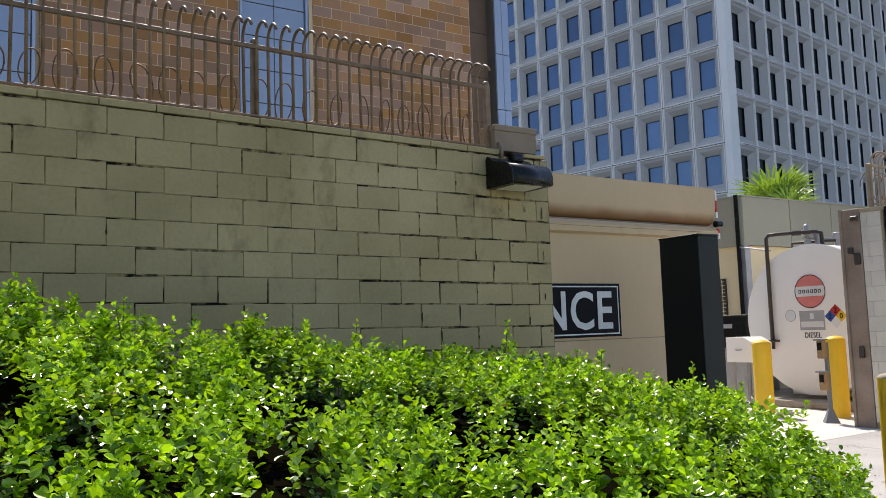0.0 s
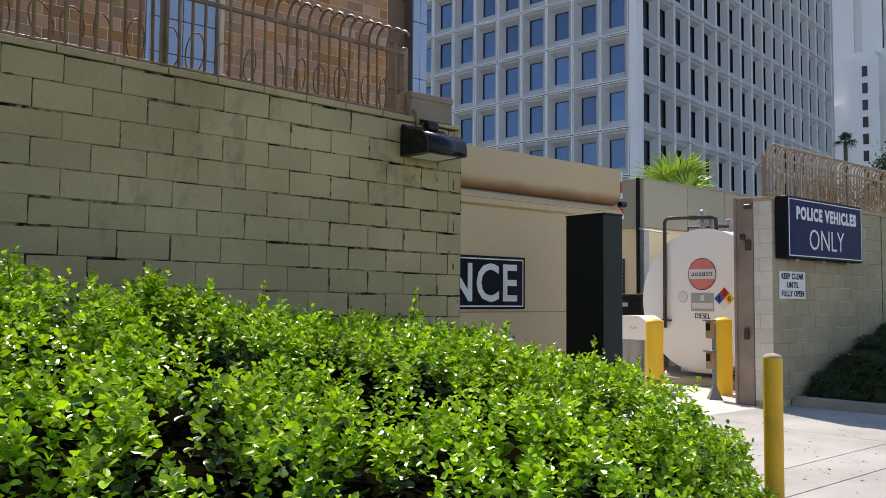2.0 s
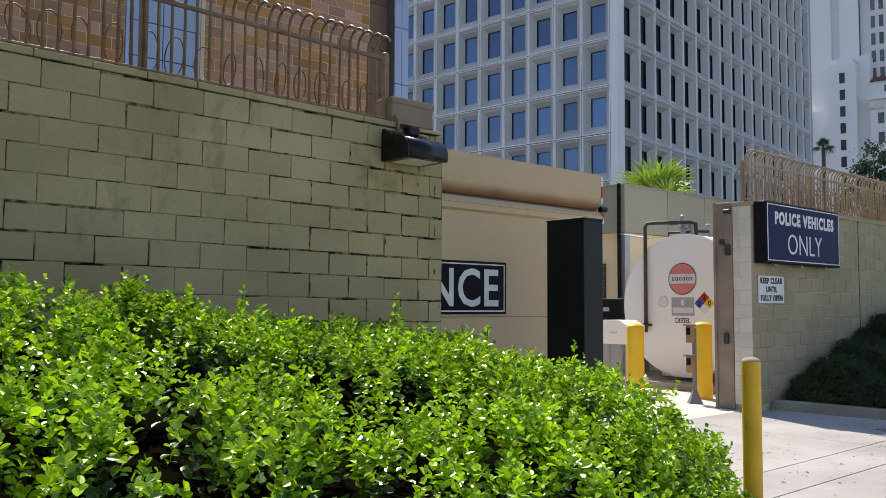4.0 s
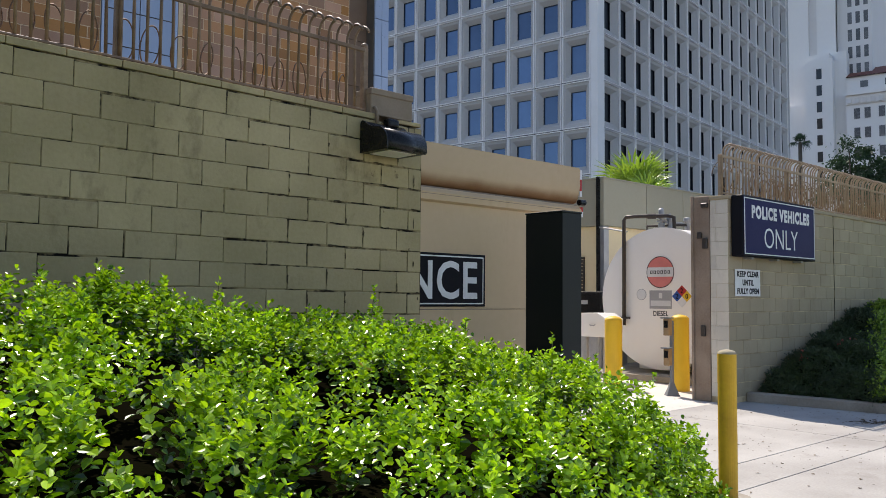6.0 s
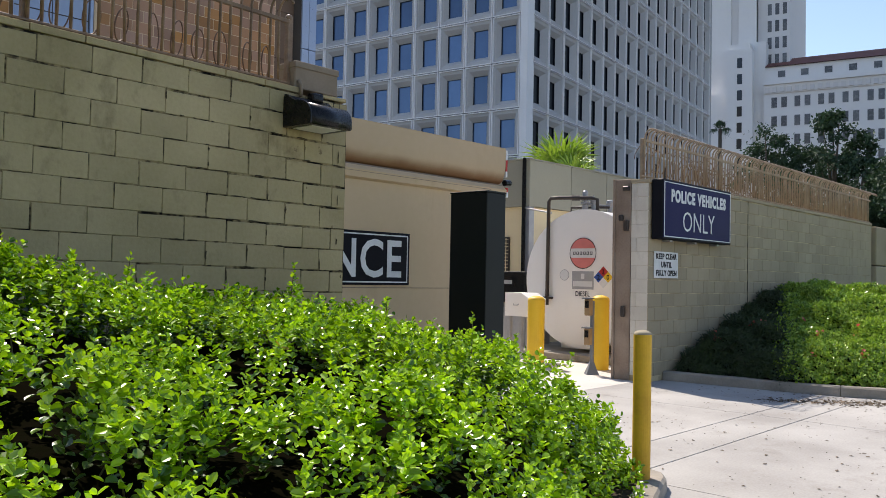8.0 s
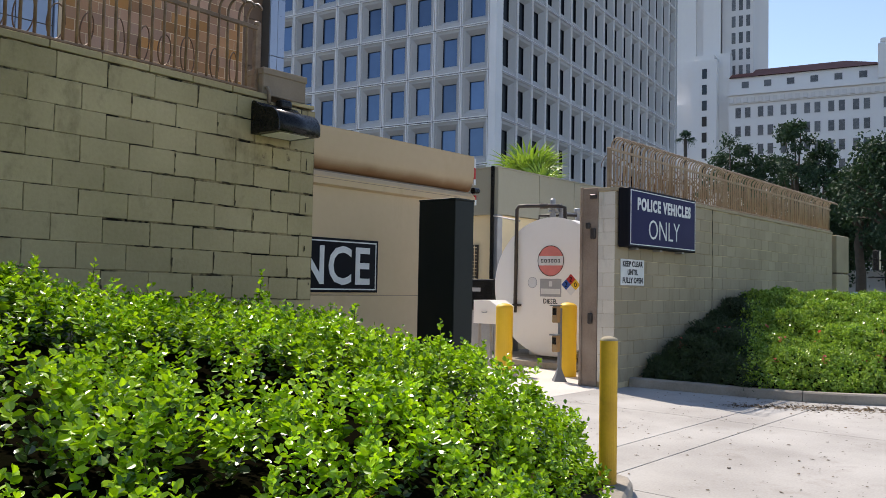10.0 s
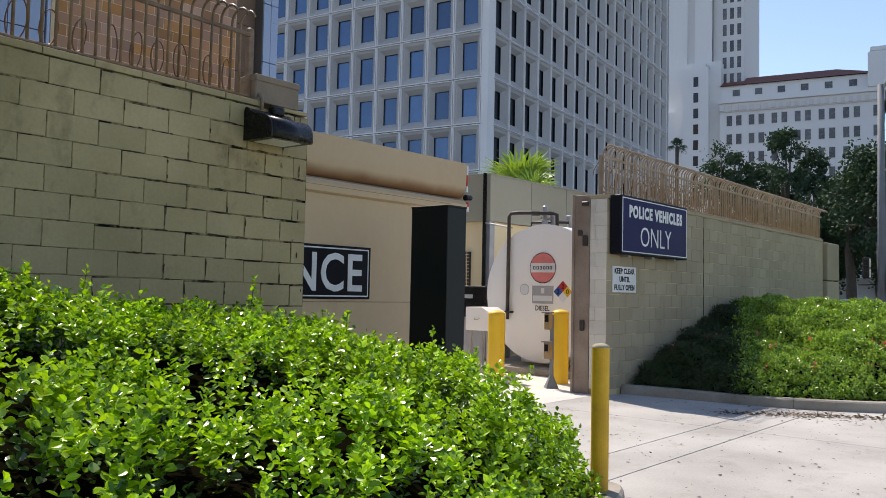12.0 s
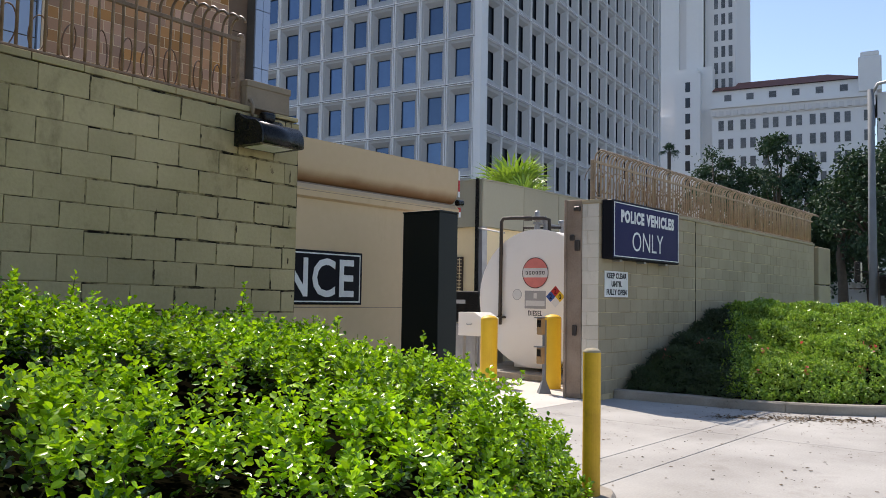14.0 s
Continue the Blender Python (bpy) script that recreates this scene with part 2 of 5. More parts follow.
# Shaded copy of the pale stone, darker in colour for set-back parts.
PALE_SHADE = material("shaded_pale_stone", (0.74, 0.72, 0.70), 0.85, 0, (0.69, 0.67, 0.65), 0.06, 1.5, 0.6, 0.05, 0, 0.2)
FAR_GLASS = material("far_window", (0.07, 0.075, 0.085), 0.25, 0.0, (0.14, 0.14, 0.14), 0.35, 2, 0.5, 0.0, 0.3)
ROOF_TILE = material("red_roof_tile", (0.20, 0.07, 0.05), 0.85, 0, (0.15, 0.055, 0.04), 0.5, 4, 0.6, 0.2)
CAR_WHITE = material("white_car_paint", (0.78, 0.78, 0.77), 0.2, 0, (0.74, 0.74, 0.73), 1, 20, 0.6, 0.0)
CAR_BLUE = material("blue_car_paint", (0.25, 0.40, 0.62), 0.2, 0.2, (0.22, 0.37, 0.58), 1, 20, 0.6, 0.0)
CAR_GLASS = material("car_glass", (0.02, 0.025, 0.03), 0.05, bump=0.0)
TYRE = material("tyre_rubber", (0.02, 0.02, 0.02), 0.9, bump=0.2)
BARK = material("bark", (0.11, 0.085, 0.06), 0.95, 0, (0.07, 0.055, 0.04), 6, 40, 0.5, 0.8)
TWIG = material("twig", (0.12, 0.10, 0.05), 0.9, 0, (0.08, 0.06, 0.03), 20, 60, 0.5, 0.2)
# Near-black stand-in for the shade between the shoots.
HEDGE_SHADE = material("hedge_inner_shade", (0.004, 0.0045, 0.002), 0.95, 0, (0.006, 0.005, 0.003), 12, 60, 0.5, 0.8, spec=0.0)
LEAF = leaf_material("hedge_leaf", (0.048, 0.140, 0.005), (0.480, 0.740, 0.028), 0.26, 0.27)
# Copy of the hedge leaf with inner shade put into the green.
LEAF_INNER_SHADE = leaf_material("shade_dark_hedge_leaf", (0.018, 0.058, 0.003), (0.070, 0.150, 0.008), 0.28, 0.10)
LEAF_DARK = leaf_material("rear_hedge_leaf", (0.110, 0.220, 0.030), (0.400, 0.560, 0.090), 0.27, 0.20)
# Narrow leaves, darkened so their colour carries the wall's shade.
LEAF_NARROW_SHADE = leaf_material("narrow_leaf_wall_shade", (0.016, 0.036, 0.009), (0.045, 0.078, 0.020), 0.5, 0.08)
LEAF_TREE = leaf_material("tree_leaf", (0.014, 0.042, 0.016), (0.040, 0.084, 0.030), 0.7, 0.1)
LEAF_PALM = leaf_material("palm_leaf", (0.13, 0.24, 0.03), (0.24, 0.36, 0.06), 0.4, 0.3)
LEAF_DRY = leaf_material("dry_leaf", (0.05, 0.036, 0.024), (0.17, 0.115, 0.065), 0.7, 0.1)
LEAF_YELLOW = leaf_material("yellowed_leaf", (0.45, 0.35, 0.04), (0.38, 0.16, 0.04), 0.5, 0.3)
FLOWER = leaf_material("pink_red_flower", (0.60, 0.05, 0.09), (0.70, 0.20, 0.20), 0.6, 0.3)


# ---- builders ----
BASE = {}


def finish(me, smooth=False):
    if smooth:
        for p in me.polygons:
            p.use_smooth = True
    return me


def thing(name, at, label, category, group="", kind="", turn=0.0):
    ob = new(name)
    ob.empty_display_size = 0.1
    ob.location = at
    ob.rotation_euler = (0, 0, radians(turn))
    BASE[ob.name] = Vector(at) if not turn else Vector((0, 0, 0))
    return tagged(ob, label, category, group, kind)


def part(name, bm, mat, parent=None, label="", smooth=False):
    """Links a bmesh in world coordinates (or, under a turned thing, in its own) as one mesh object."""
    base = BASE.get(parent.name, Vector()) if parent else Vector()
    if base.length:
        bmesh.ops.translate(bm, vec=-base, verts=bm.verts)
    me = bpy.data.meshes.new(name)
    bm.to_mesh(me)
    bm.free()
    me.materials.append(mat)
    ob = new(name, finish(me, smooth))
    if parent:
        ob.parent = parent
        BASE[ob.name] = base
    return tagged(ob, label)


def raw(name, verts, faces, mat, parent=None, label="", smooth=False):
    me = bpy.data.meshes.new(name)
    base = BASE.get(parent.name, Vector()) if parent else Vector()
    verts = np.asarray(verts, dtype=float) - np.array(base)
    me.from_pydata(verts.tolist(), [], faces if isinstance(faces, list) else faces.tolist())
    me.materials.append(mat)
    ob = new(name, finish(me, smooth))
    if parent:
        ob.parent = parent
        BASE[ob.name] = base
    return tagged(ob, label)


def box(x0, x1, y0, y1, z0, z1, bevel=0.0, bm=None, segments=1):
    bm = bm or bmesh.new()
    made = bmesh.ops.create_cube(bm, size=1.0)
    for v in made["verts"]:
        v.co = Vector(((x0 + x1) / 2 + v.co.x * (x1 - x0), (y0 + y1) / 2 + v.co.y * (y1 - y0), (z0 + z1) / 2 + v.co.z * (z1 - z0)))
    if bevel:
        edges = list({e for v in made["verts"] for e in v.link_edges})
        bmesh.ops.bevel(bm, geom=edges, offset=bevel, segments=segments, affect="EDGES", profile=0.5)
    return bm


def tube(points, radius, bm=None, sides=8, flat=False):
    """A tube along points; radius is one number or one a point."""
    bm = bm or bmesh.new()
    pts = [Vector(p) for p in points]
    rad = radius if isinstance(radius, (list, tuple)) else [radius] * len(pts)
    rings = []
    side = None
    for i, p in enumerate(pts):
        d = (pts[min(i + 1, len(pts) - 1)] - pts[max(i - 1, 0)]).normalized()
        if side is None:
            side = d.orthogonal().normalized()
        side = (side - d * side.dot(d)).normalized()
        other = d.cross(side)
        off = math.pi / 4 if sides == 4 else 0
        k = math.sqrt(2) if sides == 4 else 1
        rings.append([bm.verts.new(p + (side * math.cos(off + 2 * math.pi * j / sides) + other * math.sin(off + 2 * math.pi * j / sides)) * rad[i] * k) for j in range(sides)])
    for a, b in zip(rings, rings[1:]):
        for j in range(sides):
            bm.faces.new((a[j], a[(j + 1) % sides], b[(j + 1) % sides], b[j]))
    bm.faces.new(rings[0][::-1])
    bm.faces.new(rings[-1])
    return bm


def profile_x(points, x0, x1, bm=None):
    """A closed profile of (y, z) points drawn out along x."""
    bm = bm or bmesh.new()
    a = [bm.verts.new((x0, y, z)) for y, z in points]
    b = [bm.verts.new((x1, y, z)) for y, z in points]
    k = len(points)
    for i in range(k):
        bm.faces.new((a[i], a[(i + 1) % k], b[(i + 1) % k], b[i]))
    bm.faces.new(a[::-1])
    bm.faces.new(b)
    bmesh.ops.recalc_face_normals(bm, faces=bm.faces[:])
    return bm


def prism(points, z0, z1, bm=None):
    bm = bm or bmesh.new()
    a = [bm.verts.new((x, y, z0)) for x, y in points]
    b = [bm.verts.new((x, y, z1)) for x, y in points]
    k = len(points)
    for i in range(k):
        bm.faces.new((a[i], a[(i + 1) % k], b[(i + 1) % k], b[i]))
    bm.faces.new(a[::-1])
    bm.faces.new(b)
    bmesh.ops.recalc_face_normals(bm, faces=bm.faces[:])
    return bm


def disc_x(x, y, z, ry, thick=0.004, sides=40, a0=0.0, a1=2 * math.pi):
    """A round plate, or a slice of one, that faces -x."""
    bm = bmesh.new()
    pts = [(y - ry * math.cos(a0 + (a1 - a0) * i / sides), z + ry * math.sin(a0 + (a1 - a0) * i / sides)) for i in range(sides if abs(a1 - a0) > 6.2 else sides + 1)]
    return profile_x(pts, x - thick, x, bm)


def lettering(name, words, width, height, place, mat, parent, facing="y", heavy=0.0):
    """Words in the built-in font, fitted into width x height round a place on a plate that faces -y or -x."""
    cu = bpy.data.curves.new(name, "FONT")
    cu.body, cu.align_x, cu.align_y, cu.extrude, cu.offset, cu.resolution_u = words, "CENTER", "CENTER", 0.004, heavy, 3
    cu.space_character = 1.0 + 4 * max(heavy, 0.0)
    ob = new(name, cu)
    me = bpy.data.meshes.new_from_object(ob.evaluated_get(bpy.context.evaluated_depsgraph_get()))
    bpy.data.objects.remove(ob)
    co = np.empty(len(me.vertices) * 3)
    me.vertices.foreach_get("co", co)
    co = co.reshape(-1, 3)
    lo, hi = co.min(0), co.max(0)
    u = (co[:, 0] - (lo[0] + hi[0]) / 2) / (hi[0] - lo[0]) * width
    v = (co[:, 1] - (lo[1] + hi[1]) / 2) / (hi[1] - lo[1]) * height
    w = (co[:, 2] - lo[2]) * 0.4
    px, py, pz = place
    out = np.stack([px + u, py - w, pz + v], 1) if facing == "y" else np.stack([px - w, py - u, pz + v], 1)
    base = BASE.get(parent.name, Vector())
    me.vertices.foreach_set("co", (out - np.array(base)).ravel())
    me.update()
    me.materials.clear()
    me.materials.append(mat)
    made = new(name, me)
    made.parent = parent
    BASE[made.name] = base
    return made


def piece(name, me, parent, at):
    ob = new(name, me)
    ob.parent = parent
    ob.location = Vector(at) - BASE.get(parent.name, Vector())
    return ob


def block_mesh(name, length, height, depth, mat, chamfer=0.004):
    """A masonry unit that faces -y, its left lower front corner at the origin."""
    c = chamfer
    v = [(0, c, 0), (length, c, 0), (length, c, height), (0, c, height),
         (c, 0, c), (length - c, 0, c), (length - c, 0, height - c), (c, 0, height - c),
         (0, depth, 0), (length, depth, 0), (length, depth, height), (0, depth, height)]
    f = [(4, 5, 6, 7), (0, 1, 5, 4), (1, 2, 6, 5), (2, 3, 7, 6), (3, 0, 4, 7), (0, 8, 9, 1), (1, 9, 10, 2), (2, 10, 11, 3), (3, 11, 8, 0)]
    me = bpy.data.meshes.new(name)
    me.from_pydata(v, [], f)
    me.materials.append(mat)
    return me

# ---- ground and drive ----
g = 1500.0
ground = raw("ground", [(-g, -g, -0.014), (g, -g, -0.014), (g, g, -0.014), (-g, g, -0.014)], [(0, 1, 2, 3)], ASPHALT)
tagged(ground, "dark asphalt ground reaching far off", "ground", kind="structure")
drive = thing("drive", (8, 3, -0.01), "pale sunlit concrete driveway cast in slabs with thin dark joints", "driveway", kind="structure")
slab_x = [-3.0, 1.6, 5.7, 9.4, 13.1, 17.0, 24.0]
slab_y = [-9.0, -4.6, -0.4, 3.25, 3.80, 6.15, 10.6, 16.0, 30.0]
for xa, xb in zip(slab_x, slab_x[1:]):
    for ya, yb in zip(slab_y, slab_y[1:]):
        # Slabs behind the gate line take the lightened reflector colour.
        part("slab", box(xa + 0.006, xb - 0.006, ya + 0.006, yb - 0.006, -0.012, 0.0, 0.003), YARD_BOUNCE if ya > 6.1 else CONCRETE, drive)

# ---- block wall in front of the yard ----
W, H = 0.3925, 0.1975
X0, Z0 = 4.13, 2.323
FALL = 0.0135


def sloped(bm):
    """The courses of this wall fall gently towards the gate."""
    for v in bm.verts:
        v.co.z += FALL * (4.3 - v.co.x)
    return bm


wall_left = part("wall_west", sloped(box(-5.0, 5.212, 6.0065, 6.30, -0.2, 3.113)), MORTAR)
tagged(wall_left, "sage-beige painted concrete block wall with dark open joints and stains", "wall", kind="structure")
GAP = 0.007
cache = {}


def unit(length, mat, height=H, depth=0.02, gap_x=GAP, gap_z=GAP):
    key = (round(length, 3), mat.name, height, gap_x, gap_z)
    if key not in cache:
        cache[key] = block_mesh("block", length - gap_x, height - gap_z, depth, mat)
    return cache[key]


rnd = random.Random(4)
for k in range(-12, 4):
    z = Z0 + k * H
    odd = k % 2
    joints = [X0 + (0.5 * W if odd else 0) + n * W for n in range(-16, 4)]
    joints = [j for j in joints if j < 4.99] + ([5.05] if odd else []) + [5.214]
    for a, b in zip(joints, joints[1:]):
        if b < -0.4:
            continue
        open_joint = 0.25 + 0.75 * max(0.0, min(1.0, (a - 1.5) / 3.0))
        gx = rnd.choice((0.004, 0.006, 0.008, 0.012)) if rnd.random() < open_joint else 0.005
        gz = rnd.choice((0.008, 0.012, 0.018)) if rnd.random() < open_joint else 0.005
        piece("block", unit(b - a, BLOCK, H, 0.02, gx, gz), wall_left, (a + 0.002, 6.0 + rnd.uniform(-0.002, 0.003), z + 0.002 + FALL * (4.3 - (a + b) / 2)))
coping = thing("coping", (2, 6.1, 3.12), "thin painted masonry cap strip along the block wall", "coping", kind="structure")
x = 4.66
while x > -2.4:
    part("cap_block", sloped(box(x - W + 0.006, x, 5.992 + rnd.uniform(-0.003, 0.003), 6.30, 3.119, 3.172 + rnd.uniform(-0.003, 0.003), 0.004)), BLOCK, coping)
    x -= W
part("cap_block", box(4.92, 5.20, 6.0, 6.3, 3.119, 3.155, 0.006), BLOCK, coping)
rp = random.Random(8)
for sx, sz, sr in ((4.615, 2.60, 0.022), (4.90, 2.615, 0.024), (4.88, 2.655, 0.012), (4.64, 2.63, 0.010), (4.30, 2.60, 0.008), (5.06, 1.93, 0.014), (4.75, 2.27, 0.012)):
    bm = bmesh.new()
    bm.faces.new([bm.verts.new((sx + sr * q * math.cos(a), 5.9955, sz + sr * 1.2 * q * math.sin(a))) for a, q in ((i * math.pi / 11, rp.uniform(0.45, 1.15)) for i in range(22))])
    part("rust_patch", bm, BLOTCH, wall_left)
dirt = bmesh.new()
rs = random.Random(21)
for i in range(150):
    k = rs.choice(range(-6, 4))
    end = rs.random() < 0.6
    cx = rs.uniform(3.3, 5.18) if end else rs.uniform(-0.4, 4.6)
    zj = Z0 + k * H
    upright = rs.random() < 0.4
    if upright:
        cx = min(X0 + (0.5 * W if k % 2 else 0) + round((cx - X0) / W) * W, 5.17)
        cz, hx, hz = zj + rs.uniform(0.02, 0.18), rs.uniform(0.004, 0.009), rs.uniform(0.015, 0.07)
    else:
        cz, hx, hz = zj, rs.uniform(0.015, 0.08), rs.uniform(0.004, 0.009)
    vs = []
    for j in range(14):
        a = j * math.pi / 7
        q = rs.uniform(0.55, 1.15)
        vs.append(dirt.verts.new((min(cx + hx * q * math.cos(a), 5.208), 5.9935 - 0.00001 * i, cz + hz * q * math.sin(a))))
    dirt.faces.new(vs)
part("joint_dirt", sloped(dirt), STAIN, wall_left)
# Added out of view to hold sky light off the wall's left part.
tagged(part("wall_rear", box(-5.2, -5.0, -7.0, 6.0, 0, 7.0), BLOCK), "unseen wall added to cut sky light on the block wall", "wall", kind="structure")

# ---- wall beyond the gate ----
W, H = 0.4064, 0.2032
RX0, RX1, RTOP = 11.05, 22.1, 2.98
wall_right = part("wall_east", box(RX0 + 0.007, RX1, 6.0065, 6.29, -0.01, RTOP - 0.01), MORTAR_TAN)
tagged(wall_right, "tan painted concrete block wall with a thin cap", "wall", kind="structure")
rest_v, rest_f = [], []


def loose_block(x0, x1, y, z0, z1, store_v, store_f):
    c = 0.005
    k = len(store_v)
    store_v += [(x0, y + c, z0), (x1, y + c, z0), (x1, y + c, z1), (x0, y + c, z1), (x0 + c, y, z0 + c), (x1 - c, y, z0 + c), (x1 - c, y, z1 - c), (x0 + c, y, z1 - c)]
    store_f += [tuple(k + i for i in f) for f in ((4, 5, 6, 7), (0, 1, 5, 4), (1, 2, 6, 5), (2, 3, 7, 6), (3, 0, 4, 7))]


G2 = 0.005
for k in range(14):
    top = RTOP - 0.05 - k * H
    z = top - H
    odd = k % 2
    joints = [RX0] + [RX0 + (0.5 * W if odd else W) + n * W for n in range(28)]
    joints = [j for j in joints if j < RX1 - 0.1] + [RX1]
    for a, b in zip(joints, joints[1:]):
        if a < 19.2:
            piece("block", unit(b - a, BLOCK_TAN), wall_right, (a + G2 / 2, 6.0 + rnd.uniform(-0.001, 0.0015), z))
        else:
            loose_block(a, b - G2, 6.0, z, top - G2, rest_v, rest_f)
    # the end that faces the opening, bounced light put into its paler colour
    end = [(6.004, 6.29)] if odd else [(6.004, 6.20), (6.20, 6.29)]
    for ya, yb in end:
        ob = piece("end_block", unit(yb - ya, BLOCK_END_LIT, H, 0.02, 0.003, 0.003), wall_right, (RX0 + 0.002, yb, z))
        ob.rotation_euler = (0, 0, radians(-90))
tagged(raw("far_block", rest_v, rest_f, BLOCK_TAN, wall_right), kind="stuff")
cap = thing("wall_cap", (16, 6.15, RTOP), "thin tan cap along the block wall", "coping", kind="structure")
x = RX0 - 0.01
while x < RX1 - 0.1:
    part("cap_block", box(x, min(x + 1.6, RX1) - 0.006, 5.985, 6.295, RTOP - 0.046, RTOP + 0.01, 0.006), BLOCK_TAN, cap)
    x += 1.6
pilaster = thing("wall_pilaster", (22.6, 6.1, 0), "smooth tan end pier of the block wall", "pier", kind="structure")
part("shaft", box(22.14, 23.2, 5.9, 6.5, 0, 1.95, 0.02), BLOCK_TAN, pilaster)
part("upper_shaft", box(22.14, 23.2, 5.9, 6.5, 1.97, 2.92, 0.02), BLOCK_TAN, pilaster)
tagged(part("control_joint", box(14.62, 14.635, 5.994, 6.0, 0, RTOP - 0.05), MORTAR, None), "dark vertical control joint in the wall", "joint", kind="structure")

# steel post that receives the gate
post = thing("gate_post", (11.08, 6.5, 0), "rust-stained brown steel gate post with catches", "gate post")
part("plate", box(11.05, 11.30, 6.30, 6.575, 0, 3.0, 0.008), POST_BROWN, post)
part("flange", box(11.02, 11.06, 6.55, 6.59, 0, 3.01, 0.006), POST_BROWN, post)
for yy, zz, ww, hh in ((6.365, 2.86, 0.11, 0.07), (6.45, 2.42, 0.07, 0.09), (6.36, 2.30, 0.08, 0.16), (6.40, 1.02, 0.07, 0.16)):
    part("catch", box(11.0, 11.052, yy - ww / 2, yy + ww / 2, zz - hh / 2, zz + hh / 2, 0.012), PIPE, post)


# ---- fences with curled pickets ----
def curled_fence(name, xa, xb, step, y, z, mat, label, posts, picket=0.0125, rise=0.60, hook=0.21, ball=True, fall=0.0):
    fence = thing(name, ((xa + xb) / 2, y, z), label, "fence")

    def lean(bm):
        for v in bm.verts:
            v.co.z += fall * (4.3 - v.co.x)
        return bm

    path = [(0, 0, 0.02), (0, 0, rise)]
    r = hook / 2
    for i in range(1, 10):
        a = math.pi * i / 9 * 0.86
        path.append((0, -r + r * math.cos(a), rise + r * 1.05 * math.sin(a)))
    proto = bmesh.new()
    tube(path, picket, proto, 6)
    me = bpy.data.meshes.new("picket")
    proto.to_mesh(me)
    proto.free()
    me.materials.append(mat)
    finish(me, True)
    n = int(round((xb - xa) / step))
    for i in range(n + 1):
        ob = piece("picket", me, fence, (xa + i * step, y, z + fall * (4.3 - xa - i * step)))
        ob.rotation_euler = (rnd.uniform(-0.02, 0.02), rnd.uniform(-0.012, 0.012), rnd.uniform(-0.08, 0.08))
    part("top_rail", lean(box(xa - 0.03, xb + 0.1, y - 0.016, y + 0.016, z + rise - 0.06, z + rise - 0.025, 0.003)), mat, fence)
    part("bottom_rail", lean(box(xa - 0.03, xb + 0.1, y - 0.016, y + 0.016, z + 0.032, z + 0.052, 0.003)), mat, fence)
    for px in posts:
        bm = box(px - 0.028, px + 0.028, y + 0.015, y + 0.07, z, z + rise - 0.01, 0.004)
        p = part("post", lean(bm), mat, fence)
        if ball:
            bb = bmesh.new()
            bmesh.ops.create_uvsphere(bb, u_segments=12, v_segments=8, radius=0.036)
            bmesh.ops.translate(bb, vec=(px, y + 0.043, z + rise + 0.005), verts=bb.verts)
            part("post_cap", lean(bb), mat, p, smooth=True)
    return fence


def wire_coil(name, xa, xb, y, z, radius, pitch, mat, label, seed, thick=0.004, wobble=0.25):
    r2 = random.Random(seed)
    pts, n = [], int((xb - xa) / pitch * 18)
    phase = 0.0
    for i in range(n):
        a = 2 * math.pi * i / 18
        k = 1 + wobble * math.sin(i * 0.07 + seed) * 0.6 + r2.uniform(-0.02, 0.02)
        pts.append((xa + (xb - xa) * i / n + 0.05 * math.sin(i * 0.11), y + 0.55 * radius * k * math.cos(a), z + radius * k * math.sin(a)))
    ob = part(name, tube(pts, thick, None, 4), mat, None, smooth=True)
    return tagged(ob, label, "razor wire")


curled_fence("spiked_fence", -1.8816, 4.4672, 0.1024, 6.08, 3.165, FENCE_BROWN, "weathered brown steel fence with curled picket tops on the block wall", (0.02, 2.315, 4.60), 0.0125, 0.645, 0.23, True, FALL)
loops = bmesh.new()
rl = random.Random(3)
x = -0.7
while x < 4.45:
    wide, tall_r, tilt = rl.uniform(0.06, 0.095), rl.uniform(0.13, 0.165), rl.uniform(-0.03, 0.03)
    tube([(x + wide * math.cos(a) + tilt * math.sin(a), 6.20 + 0.04 * math.cos(a), 3.385 + FALL * (4.3 - x) + tall_r * math.sin(a)) for a in [j * math.pi / 12 for j in range(25)]], 0.0045, loops, 4)
    x += rl.uniform(0.19, 0.27)
tube([(-0.8, 6.20, 3.31), (4.5, 6.20, 3.24)], 0.003, loops, 4)
tagged(part("razor_wire", loops, WIRE, None, smooth=True), "rusty loops of coiled wire behind the fence", "razor wire")
curled_fence("spiked_fence", RX0 + 0.02, RX1 + 0.1, 0.1, 6.10, RTOP + 0.01, FENCE_TAN, "tan steel fence with curled picket tops on the tan wall", (11.1, 13.2, 15.6, 18.0, 20.2, 22.1), 0.0125, 0.62, 0.22, False)
wire_coil("razor_wire", RX0 + 1.6, RX1, 6.28, 3.24, 0.17, 0.15, WIRE_ORANGE, "orange rusty coils of wire behind the tan fence", 5, 0.006)
wire_coil("razor_wire", RX0 + 0.3, RX1, 6.30, 3.34, 0.20, 0.24, WIRE_ORANGE, "orange rusty coils of wire behind the tan fence", 8, 0.005)

# ---- wall lamp and junction box ----
lamp = thing("wall_lamp", (4.72, 6.0, 2.75), "black metal wall lamp with a frosted lens on the block wall", "wall lamp")
prof = [(5.995, 2.78), (5.995, 3.05), (5.975, 3.062), (5.95, 3.066), (5.925, 3.058), (5.905, 3.04), (5.88, 3.02), (5.83, 2.998)]
for i in range(9):
    a = math.radians(20 + 68 * i / 8)
    prof.append((5.755 - 0.155 * math.sin(a), 2.835 + 0.148 * math.cos(a)))
prof += [(5.60, 2.785), (5.615, 2.775)]
